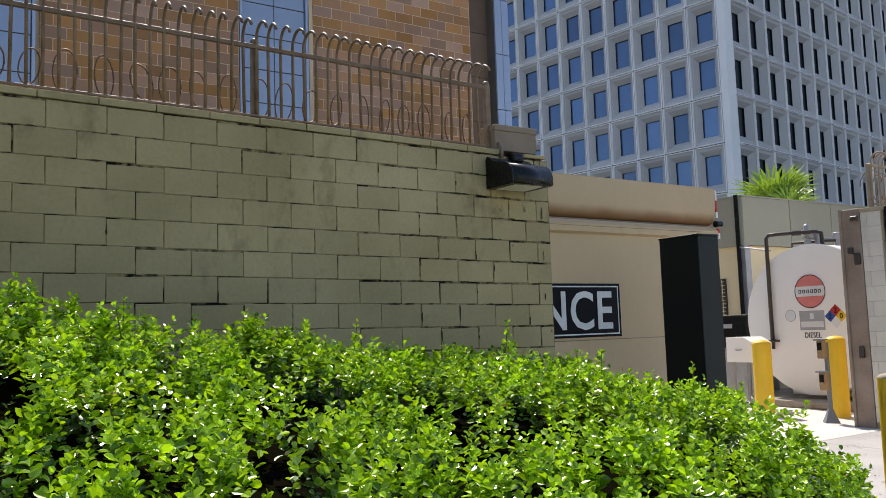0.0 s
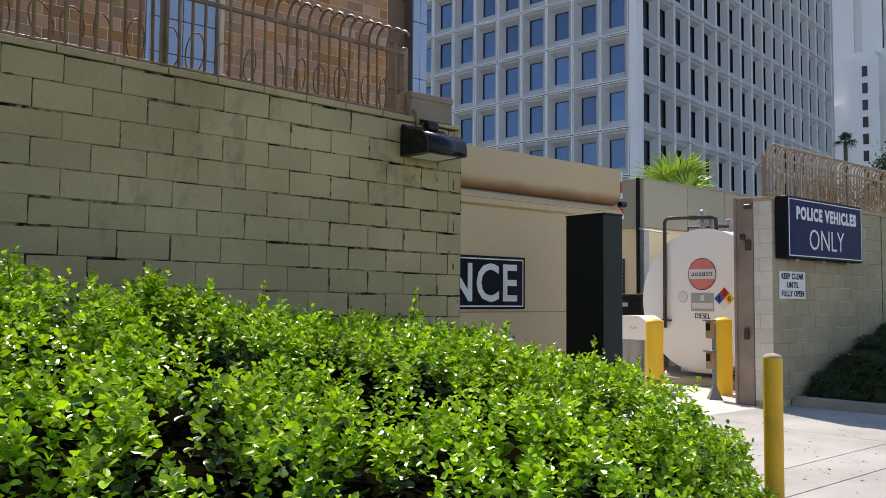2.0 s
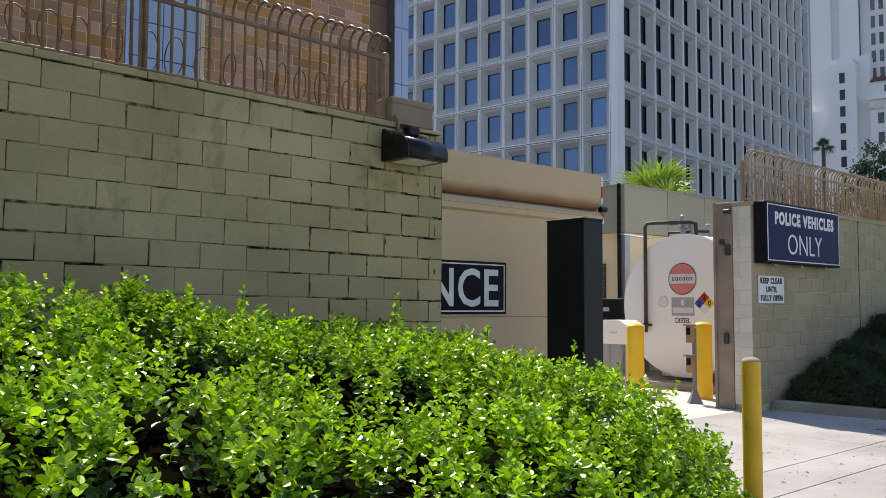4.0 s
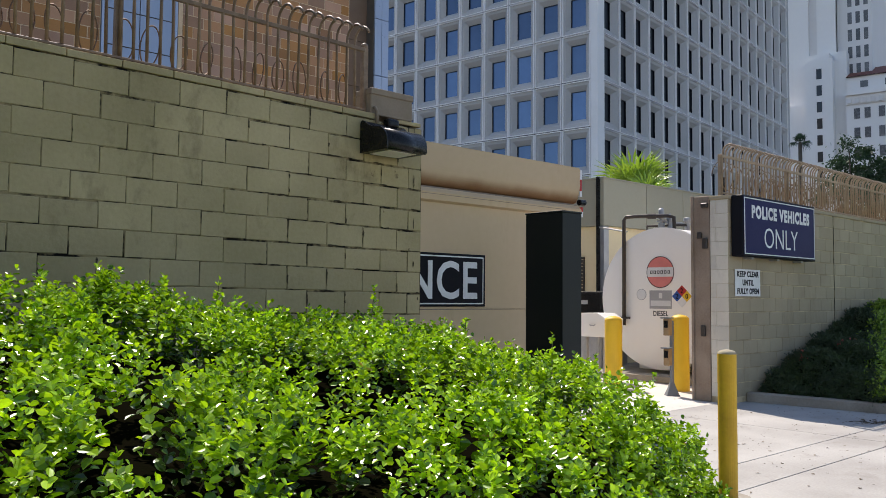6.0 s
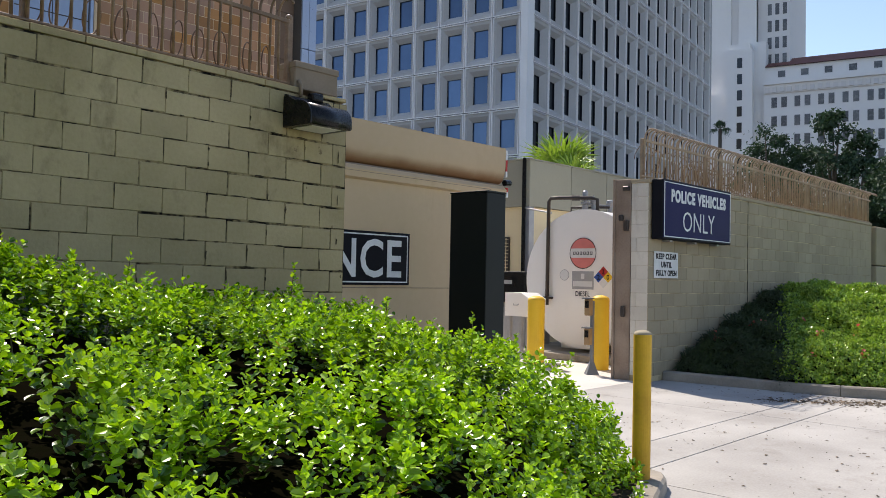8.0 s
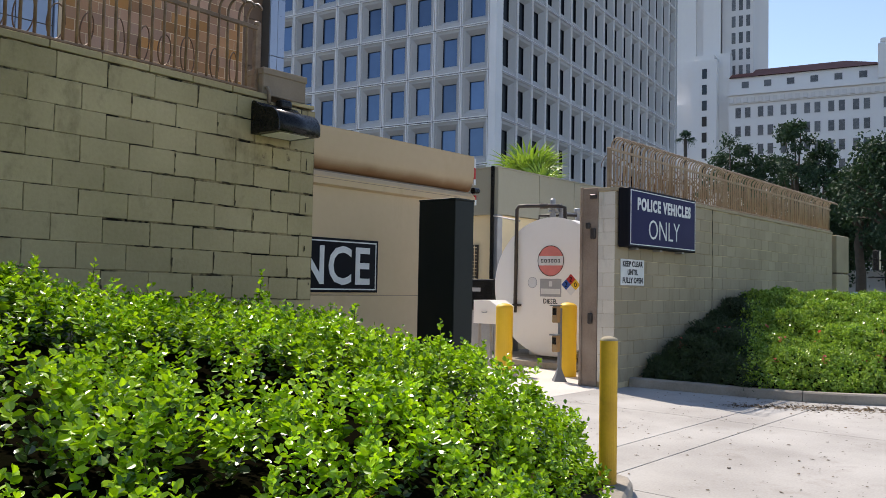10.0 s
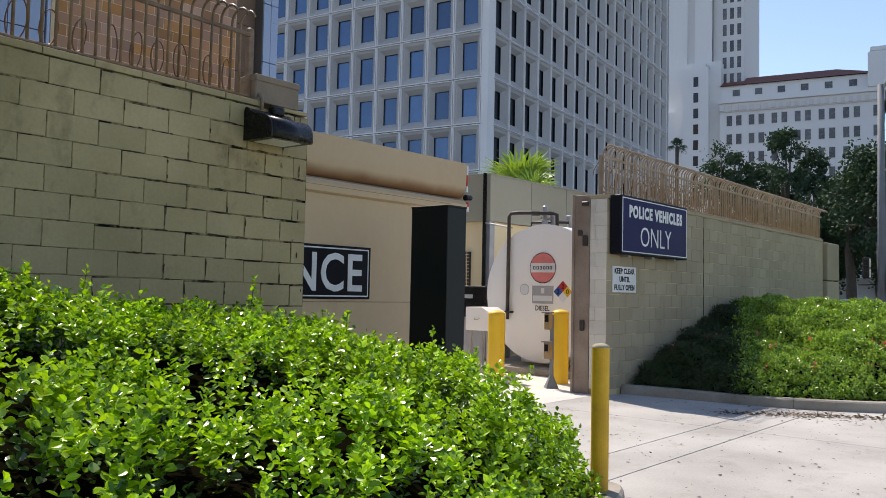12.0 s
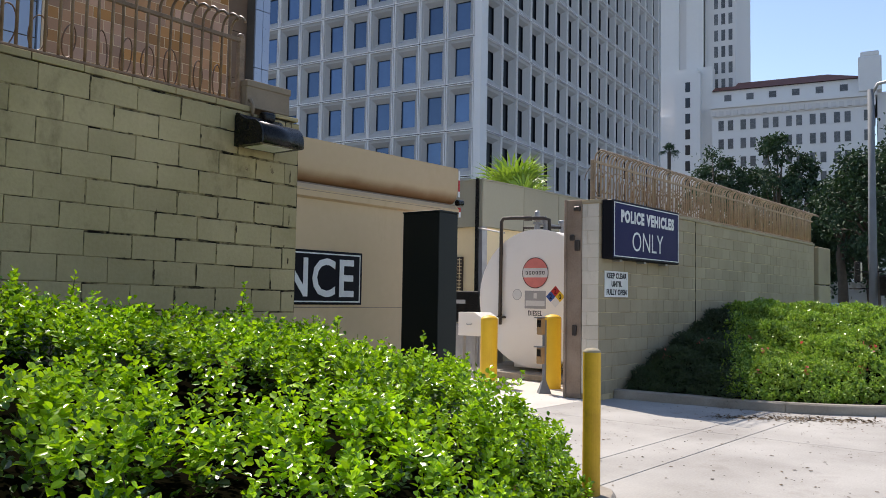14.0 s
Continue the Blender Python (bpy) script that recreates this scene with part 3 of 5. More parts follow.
part("housing", profile_x(prof, 4.47, 4.93), BLACK, lamp)
for p in lamp.children[0].data.polygons:
    p.use_smooth = len(p.vertices) == 4 and p.area < 0.045 and p.center.y < -0.02
part("end_rim", profile_x([(y - 0.006 * (y < 5.9), z + 0.006) for y, z in prof[2:-1]] + [(y, z - 0.012) for y, z in prof[2:-1]][::-1], 4.462, 4.478), BLACK, lamp)
part("lens", box(4.54, 4.86, 5.67, 5.94, 2.772, 2.779), LENS, lamp, "frosted glass lens")
part("hinge", profile_x([(5.80, 2.982), (5.72, 2.958), (5.72, 2.968), (5.80, 2.998)], 4.60, 4.66), STEEL, lamp)
part("hinge", profile_x([(5.80, 2.982), (5.72, 2.958), (5.72, 2.968), (5.80, 2.998)], 4.80, 4.86), STEEL, lamp)
part("conduit", tube([(4.64, 5.97, 3.08), (4.64, 5.97, 3.18), (4.64, 6.0, 3.225), (4.64, 6.06, 3.23)], 0.017, None, 10), GREY_BOX, lamp, smooth=True)
part("neck", box(4.72, 4.86, 5.90, 5.998, 3.04, 3.13, 0.03, segments=3), BLACK, lamp)
jb = thing("junction_box", (4.85, 6.1, 3.2), "grey-brown steel junction box on the wall top", "electrical box")
part("body", box(4.605, 5.105, 6.02, 6.27, 3.16, 3.405, 0.008), GREY_BOX, jb)
part("lid", box(4.60, 5.11, 6.008, 6.28, 3.352, 3.412, 0.006), GREY_BOX, jb)
part("lip", box(4.62, 5.09, 6.005, 6.02, 3.16, 3.178, 0.003), GREY_BOX, jb)

# ---- sliding gate ----
GX, GY = 8.11, 6.40
gate = thing("sliding_gate", (6, GY, 0), "beige sheet-steel sliding gate half across the opening", "gate")
part("panel", box(2.2, GX - 0.02, GY, GY + 0.07, 0.08, 2.50, 0.004), GATE, gate)
part("seam", box(2.2, GX - 0.06, GY - 0.004, GY - 0.001, 1.352, 1.360), POST_BROWN, gate)
part("ledge", profile_x([(GY - 0.002, 2.47), (GY - 0.05, 2.49), (GY - 0.06, 2.57), (GY - 0.005, 2.62), (GY + 0.07, 2.62), (GY + 0.07, 2.47)], 2.2, GX), GATE, gate)
part("ledge_slot", box(2.3, GX - 0.3, GY - 0.0605, GY - 0.055, 2.548, 2.553), POST_BROWN, gate)
fas = [(GY - 0.05, 3.075), (GY - 0.05, 2.88)]
for i in range(1, 13):
    a = math.pi / 2 * i / 12
    fas.append((GY - 0.05 + 0.11 * (1 - math.cos(a)), 2.88 - 0.235 * math.sin(a)))
fas += [(GY + 0.20, 2.645), (GY + 0.20, 3.06)]
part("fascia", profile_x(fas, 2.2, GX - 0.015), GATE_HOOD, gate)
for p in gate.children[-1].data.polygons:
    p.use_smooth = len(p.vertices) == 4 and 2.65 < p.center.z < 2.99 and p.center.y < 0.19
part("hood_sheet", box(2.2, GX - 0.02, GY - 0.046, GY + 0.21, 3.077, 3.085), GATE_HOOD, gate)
part("underframe", box(2.2, GX - 0.1, GY + 0.02, GY + 0.20, 2.60, 2.639), POST_BROWN, gate)
z = 0.12
k = 0
while z < 2.44:
    part("stripe", box(GX - 0.02, GX + 0.018, GY - 0.008, GY + 0.078, z, min(z + 0.15, 2.46)), RED if k % 2 else SIGN_WHITE, gate)
    z += 0.15
    k += 1
for k, (za, zb) in enumerate(((2.73, 2.80), (2.80, 2.94), (2.94, 3.06))):
    part("stripe", box(GX - 0.015, GX + 0.015, GY - 0.055, GY + 0.10, za, zb), (SIGN_WHITE, RED, SIGN_WHITE)[k], gate)
part("stripe", box(GX, GX + 0.03, GY - 0.06, GY + 0.06, 2.545, 2.60), RED, gate)
part("stripe", box(GX, GX + 0.03, GY - 0.06, GY + 0.06, 2.48, 2.545), SIGN_WHITE, gate)
part("stop_buffer", tube([(GX - 0.04, GY - 0.055, 2.655), (GX + 0.06, GY - 0.055, 2.66)], 0.038, None, 12), BLACK, gate, "black rubber buffer")
part("sticker", box(GX - 0.79, GX - 0.75, GY - 0.004, GY, 1.19, 1.245), SIGN_WHITE, gate, "small pale sticker")

ent = thing("entrance_sign", (GX - 3.05, GY, 1.4), "black sign board with large white capital letters on the gate", "sign")
SX0, SX1 = GX - 4.50, GX - 1.63
part("board", box(SX0, SX1, GY - 0.016, GY - 0.002, 1.385, 1.945, 0.002), SIGN_BLACK, ent)
for za, zb in ((1.410, 1.424), (1.906, 1.920)):
    part("border", box(SX0 + 0.03, SX1 - 0.03, GY - 0.019, GY - 0.016, za, zb), SIGN_WHITE, ent)
for xa, xb in ((SX0 + 0.03, SX0 + 0.042), (SX1 - 0.042, SX1 - 0.03)):
    part("border", box(xa, xb, GY - 0.019, GY - 0.016, 1.425, 1.905), SIGN_WHITE, ent)
lettering("lettering", "ENTRANCE", 2.62, 0.405, ((SX0 + SX1) / 2, GY - 0.017, 1.665), SIGN_WHITE, ent, "y", 0.016)
dep = thing("department_sign", (GX - 2.96, GY, 2.0), "purple-navy notice board with small white lines on the gate", "sign")
DX0, DX1 = GX - 3.31, GX - 2.58
part("board", box(DX0, DX1, GY - 0.014, GY - 0.002, 2.02, 2.43, 0.002), NAVY, dep)
for za, zb in ((2.032, 2.037), (2.413, 2.418)):
    part("border", box(DX0 + 0.015, DX1 - 0.015, GY - 0.017, GY - 0.014, za, zb), SIGN_WHITE, dep)
for n, (words, zz) in enumerate((("LOS ANGELES POLICE DEPARTMENT", 2.345), ("RESTRICTED AREA", 2.255), ("LAW ENFORCEMENT PERSONNEL ONLY", 2.19), ("IDENTIFICATION MUST BE WORN AT ALL TIMES", 2.125))):
    if n in (1, 2):
        for q in range(2):
            part("text_bar", box(DX0 + 0.13 + q * 0.24, DX0 + 0.34 + q * 0.26, GY - 0.017, GY - 0.014, zz - 0.014, zz + 0.014), SIGN_WHITE, dep)
    else:
        lettering("lettering", words, 0.64 - 0.03 * n, 0.04, ((DX0 + DX1) / 2, GY - 0.0145, zz), SIGN_WHITE, dep)
note = thing("warning_notice", (GX - 2.97, GY, 1.1), "small white warning notice with a red heading on the gate", "sign")
part("plate", box(GX - 3.08, GX - 2.86, GY - 0.010, GY - 0.002, 1.10, 1.345), SIGN_WHITE, note)
part("heading", box(GX - 3.07, GX - 2.87, GY - 0.013, GY - 0.010, 1.315, 1.338), RED, note)
part("symbol", box(GX - 3.01, GX - 2.93, GY - 0.013, GY - 0.010, 1.22, 1.30, 0.0), SIGN_BLACK, note)
for q in range(3):
    part("text_bar", box(GX - 3.06, GX - 2.88, GY - 0.013, GY - 0.010, 1.125 + q * 0.028, 1.137 + q * 0.028), LABEL_GREY, note)

# ---- signs on the far wall ----
ps = thing("police_sign", (12.4, 5.98, 2.0), "navy box sign with white capitals on the tan wall", "sign")
PX0, PX1, PZ0, PZ1, PY = 11.10, 13.46, 2.10, 2.985, 5.80
part("case", box(PX0, PX1, PY + 0.004, 5.985, PZ0, PZ1, 0.012), SIGN_BLACK, ps)
part("face", box(PX0 + 0.02, PX1 - 0.035, PY - 0.004, PY + 0.002, PZ0 + 0.03, PZ1 - 0.03), NAVY, ps)
fx0, fx1, fz0, fz1 = PX0 + 0.025, PX1 - 0.045, PZ0 + 0.035, PZ1 - 0.035
for bxs in ((fx0, fx1, fz0, fz0 + 0.014), (fx0, fx1, fz1 - 0.014, fz1), (fx0, fx0 + 0.02, fz0 + 0.015, fz1 - 0.015), (fx1 - 0.02, fx1, fz0 + 0.015, fz1 - 0.015)):
    part("border", box(bxs[0], bxs[1], PY - 0.008, PY - 0.005, bxs[2], bxs[3]), SIGN_WHITE, ps)
lettering("lettering", "POLICE VEHICLES", 1.88, 0.195, (12.285, PY - 0.005, 2.755), SIGN_WHITE, ps, "y", 0.052)
lettering("lettering", "ONLY", 1.09, 0.30, (12.265, PY - 0.005, 2.392), SIGN_WHITE, ps, "y", -0.008)
for q in range(3):
    part("bracket", box(PX0 + 0.35 + q * 0.8, PX0 + 0.42 + q * 0.8, PY + 0.06, 5.99, PZ0 - 0.03, PZ0), STEEL, ps)
kc = thing("clearance_sign", (11.6, 6, 1.5), "white sign with black capitals fixed on the tan block wall", "sign")
part("plate", box(11.20, 11.95, 5.984, 5.994, 1.53, 1.925, 0.002), SIGN_WHITE, kc)
for words, w, zz in (("KEEP CLEAR", 0.64, 1.855), ("UNTIL", 0.33, 1.73), ("FULLY OPEN", 0.64, 1.605)):
    lettering("lettering", words, w, 0.088, (11.575, 5.983, zz), SIGN_BLACK, kc, "y", 0.035)

# ---- dark pedestal before the gate ----
ped = thing("reader_pedestal", (6.6, 5.5, 0), "tall plain black-green metal pedestal beside the gate", "pedestal")
part("body", box(6.42, 6.72, 5.25, 5.74, 0.02, 2.34, 0.006), DARK_PANEL, ped)
part("lid", box(6.415, 6.725, 5.245, 5.745, 2.34, 2.358, 0.003), DARK_PANEL, ped)
part("base_plate", box(6.38, 6.76, 5.2, 5.79, 0.0, 0.02), STEEL, ped)


# ---- bollards ----
def bollard(x, y, z, r, h, mat, label, cap_mat=None, group=""):
    b = thing("bollard", (x, y, z), label, "bollard", group)
    part("post", tube([(x, y, z), (x, y, z + h - r * 0.5)], r, None, 28), mat, b, smooth=False)
    dome = bmesh.new()
    bmesh.ops.create_uvsphere(dome, u_segments=28, v_segments=12, radius=r)
    bmesh.ops.delete(dome, geom=[v for v in dome.verts if v.co.z < -0.001], context="VERTS")
    for v in dome.verts:
        v.co = Vector((x + v.co.x * 1.01, y + v.co.y * 1.01, z + h - r * 0.5 + v.co.z * 0.5))
    part("dome", dome, cap_mat or mat, b, smooth=True)
    for p in b.children[0].data.polygons:
        p.use_smooth = len(p.vertices) == 4
    return b


bollard(5.37, 2.93, 0.10, 0.0635, 1.04, OLD_YELLOW, "worn yellow steel bollard with greyed cap on the kerb", CAP)
bollard(11.52, 8.35, 0.0, 0.145, 1.19, YELLOW, "bright yellow steel bollard guarding the tank", None, "bollards by the tank")
bollard(11.99, 7.38, 0.0, 0.145, 1.23, YELLOW, "bright yellow steel bollard guarding the tank", None, "bollards by the tank")

# ---- tank ----
TX, TY, TZ, TR = 13.2, 8.52, 1.49, 1.29
tank = thing("fuel_tank", (15, TY, 0.2), "large white horizontal cylindrical fuel tank with pipework", "tank")
shell = tube([(TX + 0.02, TY, TZ), (TX + 4.6, TY, TZ)], TR, None, 64)
part("shell", shell, WHITE, tank)
for p in tank.children[0].data.polygons:
    p.use_smooth = len(p.vertices) == 4
part("end_plate", disc_x(TX + 0.02, TY, TZ, TR + 0.012, 0.02, 64), WHITE, tank)
for xx in (13.9, 16.6):
    part("saddle", box(xx, xx + 0.3, TY - 0.95, TY + 0.95, 0.12, 0.62, 0.01), WHITE, tank)
emblem = part("emblem", disc_x(TX - 0.002, TY, 1.97, 0.285, 0.003), LOGO_RED, tank, "round faded red emblem with a white band")
part("emblem_band", box(TX - 0.008, TX - 0.0055, TY - 0.28, TY + 0.28, 1.885, 2.06), SIGN_WHITE, emblem)
for i in range(6):
    ya = TY + 0.215 - i * 0.074
    part("emblem_bar", box(TX - 0.011, TX - 0.0085, ya - 0.05, ya, 1.94, 2.0), SIGN_BLACK, emblem)
    part("emblem_bar", box(TX - 0.013, TX - 0.0112, ya - 0.036, ya - 0.014, 1.95, 1.99), SIGN_WHITE, emblem)
ring_v, ring_f = [], []
for i in range(48):
    a = 2 * math.pi * i / 48
    for rr in (0.278, 0.29):
        ring_v.append((TX - 0.0125, TY - rr * math.cos(a), 1.97 + rr * math.sin(a)))
for i in range(48):
    j = (i + 1) % 48
    ring_f.append((2 * i, 2 * i + 1, 2 * j + 1, 2 * j))
raw("emblem_rim", ring_v, ring_f, SIGN_BLACK, emblem)
lab = part("maker_label", box(TX - 0.004, TX, TY - 0.235, TY + 0.235, 1.30, 1.635), LABEL_GREY, tank, "grey label with pale bars")
part("text_bar", box(TX - 0.007, TX - 0.0045, TY - 0.21, TY + 0.21, 1.35, 1.45), SIGN_WHITE, lab)
part("flame_mark", prism([(TX - 0.007, TY - 0.035), (TX - 0.0045, TY - 0.035), (TX - 0.0045, TY + 0.035), (TX - 0.007, TY + 0.035)], 1.49, 1.59), SIGN_WHITE, lab)
lettering("fuel_lettering", "DIESEL", 0.31, 0.095, (TX - 0.001, TY, 1.215), SIGN_BLACK, tank, "x", 0.012)
for dy, dz, mt in ((0.0, 0.10, RED), (0.10, 0.0, BLUE), (-0.10, 0.0, YELLOW), (0.0, -0.10, SIGN_WHITE)):
    cy, cz = 8.08 + dy, 1.53 + dz
    part("hazard_diamond", profile_x([(cy, cz - 0.1), (cy - 0.1, cz), (cy, cz + 0.1), (cy + 0.1, cz)], TX - 0.005, TX - 0.001), mt, tank)
for words, cy, cz in (("2", 8.08, 1.63), ("2", 8.18, 1.53), ("0", 7.98, 1.53)):
    lettering("hazard_number", words, 0.055, 0.09, (TX - 0.0055, cy, cz), SIGN_BLACK, tank, "x", 0.01)
part("seal", disc_x(TX, 8.93, 1.56, 0.105, 0.003), LABEL_GREY, tank)
part("seal_face", disc_x(TX - 0.0035, 8.93, 1.56, 0.095, 0.002), SIGN_WHITE, tank)
part("vent_pipe", tube([(13.12, 9.27, 0.98), (13.12, 9.26, 2.96), (13.13, 9.22, 3.02), (13.2, 9.1, 3.03), (13.5, 8.55, 3.03), (13.55, 8.45, 3.0), (13.55, 8.44, 2.78)], 0.036, None, 10), PIPE, tank, smooth=True)
part("return_pipe", tube([(13.5, 9.0, 2.6), (13.5, 9.0, 2.86), (13.7, 8.6, 2.87), (13.9, 8.4, 2.87)], 0.025, None, 8), PIPE, tank, smooth=True)
stack = part("vent_stack", tube([(13.55, 8.72, 2.74), (13.55, 8.72, 2.90), (13.55, 8.72, 2.905), (13.55, 8.72, 3.05), (13.55, 8.72, 3.055), (13.55, 8.72, 3.16), (13.55, 8.72, 3.19)], [0.06, 0.06, 0.035, 0.035, 0.055, 0.055, 0.03], None, 14), STEEL, tank, "galvanised vent stack")
part("flange", tube([(13.55, 8.72, 2.93), (13.55, 8.72, 2.955)], 0.085, None, 14), STEEL, stack)
part("flange", tube([(13.55, 8.72, 2.985), (13.55, 8.72, 3.01)], 0.075, None, 14), STEEL, stack)
for xx, yy, hh, rr in ((13.7, 8.625, 2.98, 0.075), (14.0, 8.447, 2.96, 0.065), (14.35, 8.35, 2.93, 0.05)):
    fit = part("fitting", tube([(xx, yy, 2.72), (xx, yy, hh - 0.05), (xx, yy, hh)], [rr * 0.7, rr * 0.7, rr], None, 12), STEEL, tank)
    part("fitting_cap", tube([(xx, yy, hh), (xx, yy, hh + 0.05), (xx, yy, hh + 0.065)], [rr * 1.15, rr * 1.1, rr * 0.5], None, 12), STEEL, fit)
part("valve_handle", tube([(13.7, 8.625, 3.045), (13.7, 8.625, 3.10)], 0.012, None, 8), STEEL, tank)
part("valve_arm", tube([(13.58, 8.70, 2.93), (14.0, 8.447, 2.90), (14.4, 8.2, 2.88)], 0.022, None, 8), STEEL, tank)
part("pipe_union", tube([(13.26, 8.83, 3.022), (13.34, 8.70, 3.022)], 0.052, None, 10), PIPE, tank)
part("guard_rail", tube([(13.62, 7.9, 2.86), (14.6, 7.9, 2.9), (14.6, 8.5, 2.9)], 0.02, None, 6), STEEL, tank)
part("clamp", box(13.08, 13.25, 9.18, 9.36, 1.10, 1.14), PIPE, tank)
pad = part("tank_pad", box(12.75, 18.5, 6.9, 10.4, 0.0, 0.12, 0.01), KERB)
tagged(pad, "low concrete slab under the tank", "plinth", kind="structure")

# ---- fuel yard fittings ----
cab = thing("dispenser_cabinet", (12.1, 9.2, 0), "white metal cabinet with a sloped lid on two legs", "cabinet")
part("case", profile_x([(8.82, 0.80), (8.82, 1.12), (9.0, 1.22), (9.36, 1.22), (9.36, 0.80)], 11.95, 12.45), WHITE, cab)
part("latch", tube([(11.94, 9.04, 1.02), (11.92, 9.06, 1.0), (11.92, 9.14, 1.0), (11.94, 9.16, 1.02)], 0.008, None, 6), STEEL, cab)
for yy in (8.86, 9.28):
    part("leg", box(12.0, 12.08, yy, yy + 0.07, 0, 0.82, 0.004), STEEL, cab)
    part("leg", box(12.35, 12.42, yy, yy + 0.07, 0, 0.82, 0.004), STEEL, cab)
reader = thing("card_reader_post", (11.28, 7.09, 0), "steel post with two brass-brown reader boxes", "reader post")
part("pole", box(11.265, 11.32, 7.07, 7.12, 0.1, 1.15, 0.006), POLE_GREY, reader)
part("foot", tube([(11.29, 7.095, 0.0), (11.29, 7.095, 0.12), (11.29, 7.095, 0.2)], [0.10, 0.055, 0.03], None, 4), POLE_GREY, reader)
for za, zb in ((0.92, 1.18), (0.46, 0.72)):
    bx = part("reader_box", box(11.17, 11.27, 7.07, 7.17, za, zb, 0.01), BRASS_BOX, reader, "brass-brown reader box")
    part("hood", box(11.13, 11.28, 7.05, 7.19, zb, zb + 0.02), POLE_GREY, bx)
    part("screen", box(11.165, 11.172, 7.085, 7.155, za + 0.12, zb - 0.03), BLACK, bx)
gen = thing("equipment_unit", (13.9, 10.5, 0), "dark grey equipment unit with a black hood", "machine")
part("body", box(13.6, 14.5, 10.15, 11.0, 0.05, 0.95, 0.03, segments=2), STEEL, gen)
part("hood", box(13.55, 14.55, 10.1, 11.1, 0.97, 1.62, 0.05, segments=2), BLACK, gen)
part("nameplate", box(13.54, 13.549, 10.45, 10.8, 1.36, 1.44), LABEL_GREY, gen)

# ---- enclosure with a panelled parapet ----
enc = thing("plant_enclosure", (17, 13, 0), "cream walled plant enclosure with an olive-grey panelled parapet", "outbuilding")
EX, EY, EZ = 15.0, 11.12, 4.15
part("wall", box(EX + 0.12, 24, EY + 0.12, 13.9, 0, 3.1), CREAM, enc)
part("wall_rib", box(EX + 0.1, EX + 0.13, 12.4, 12.43, 0, 3.1), CREAM, enc)
for ya, yb in ((EY, 12.72), (12.73, 14.5)):
    part("parapet_panel", box(EX, EX + 0.08, ya + 0.008, yb - 0.008, 3.1, EZ, 0.006), OLIVE, enc)
xx = [EX, 16.65, 18.24, 20.0, 21.8, 24.0]
for xa, xb in zip(xx, xx[1:]):
    part("parapet_panel", box(xa + 0.012, xb - 0.008, EY, EY + 0.08, 3.1, EZ, 0.006), OLIVE, enc)
part("parapet_core", box(EX + 0.04, 24, EY + 0.04, 14.46, 3.11, EZ - 0.03), OLIVE, enc)
part("parapet_cap", box(EX - 0.02, EX + 0.12, EY - 0.02, 14.52, EZ, EZ + 0.03), OLIVE, enc)
part("parapet_cap", box(EX + 0.12, 24, EY - 0.02, EY + 0.12, EZ, EZ + 0.03), OLIVE, enc)
part("downpipe", box(EX - 0.06, EX - 0.01, EY + 0.10, EY + 0.17, 0, EZ + 0.04), BLACK, enc)
part("corner_strip", box(EX + 0.02, EX + 0.2, EY + 0.02, EY + 0.2, 0, 3.1), STEEL, enc)
part("pipe_strut", tube([(EX - 0.03, EY + 0.1, 3.06), (13.2, 9.25, 2.75)], 0.018, None, 6), STEEL, enc)
louvre = part("louvre", box(EX + 0.06, EX + 0.118, 11.74, 12.10, 1.1, 2.42, 0.004), PIPE, enc, "dark square mesh grille")
for i in range(16):
    part("grille_bar", box(EX + 0.05, EX + 0.058, 11.75, 12.09, 1.15 + i * 0.08, 1.163 + i * 0.08), CREAM, louvre)
for i in range(4):
    part("grille_bar", box(EX + 0.04, EX + 0.048, 11.80 + i * 0.075, 11.813 + i * 0.075, 1.12, 2.40), CREAM, louvre)
rear = part("wall_yard", box(16, 45, 23.0, 23.3, 0, 2.6), KERB)
tagged(rear, "plain grey concrete wall at the back of the yard", "wall", kind="structure")
rf = thing("rail_fence", (20, 23.1, 2.6), "black metal rail fence on the grey wall", "fence")
for i in range(46):
    part("bar", box(17 + i * 0.16, 17.03 + i * 0.16, 23.1, 23.13, 2.6, 3.7), BLACK, rf)
part("rail", box(17, 24.4, 23.08, 23.15, 3.62, 3.68), BLACK, rf)
part("rail", box(17, 24.4, 23.08, 23.15, 2.7, 2.75), BLACK, rf)
tagged(part("steel_column", box(14.4, 14.48, 13.7, 13.78, 0, 3.1), STEEL), "slim grey steel column beside the enclosure", "column")

# ---- white van in the yard ----
van = thing("van", (18, 18.6, 0), "white panel van parked in the yard", "van")
vb = profile_x([(17.3, 0.45), (17.15, 0.9), (17.2, 1.05), (17.75, 1.2), (18.3, 2.02), (18.5, 2.1), (21.3, 2.1), (21.45, 1.9), (21.45, 0.45)], 17.2, 19.1)
bmesh.ops.bevel(vb, geom=vb.edges[:], offset=0.06, segments=2, affect="EDGES")
part("body", vb, CAR_WHITE, van)
part("side_window", profile_x([(18.0, 1.28), (18.35, 1.85), (18.9, 1.88), (18.9, 1.28)], 17.19, 17.21), CAR_GLASS, van)
part("windscreen", box(17.4, 18.9, 17.85, 17.9, 1.35, 1.9), CAR_GLASS, van)
for xx in (17.15, 18.95):
    for yy in (18.0, 20.7):
        wh = part("wheel", tube([(xx, yy, 0.34), (xx + 0.2, yy, 0.34)], 0.34, None, 20), TYRE, van)
        part("rim", tube([(xx - 0.01, yy, 0.34), (xx + 0.21, yy, 0.34)], 0.2, None, 16), STEEL, wh)
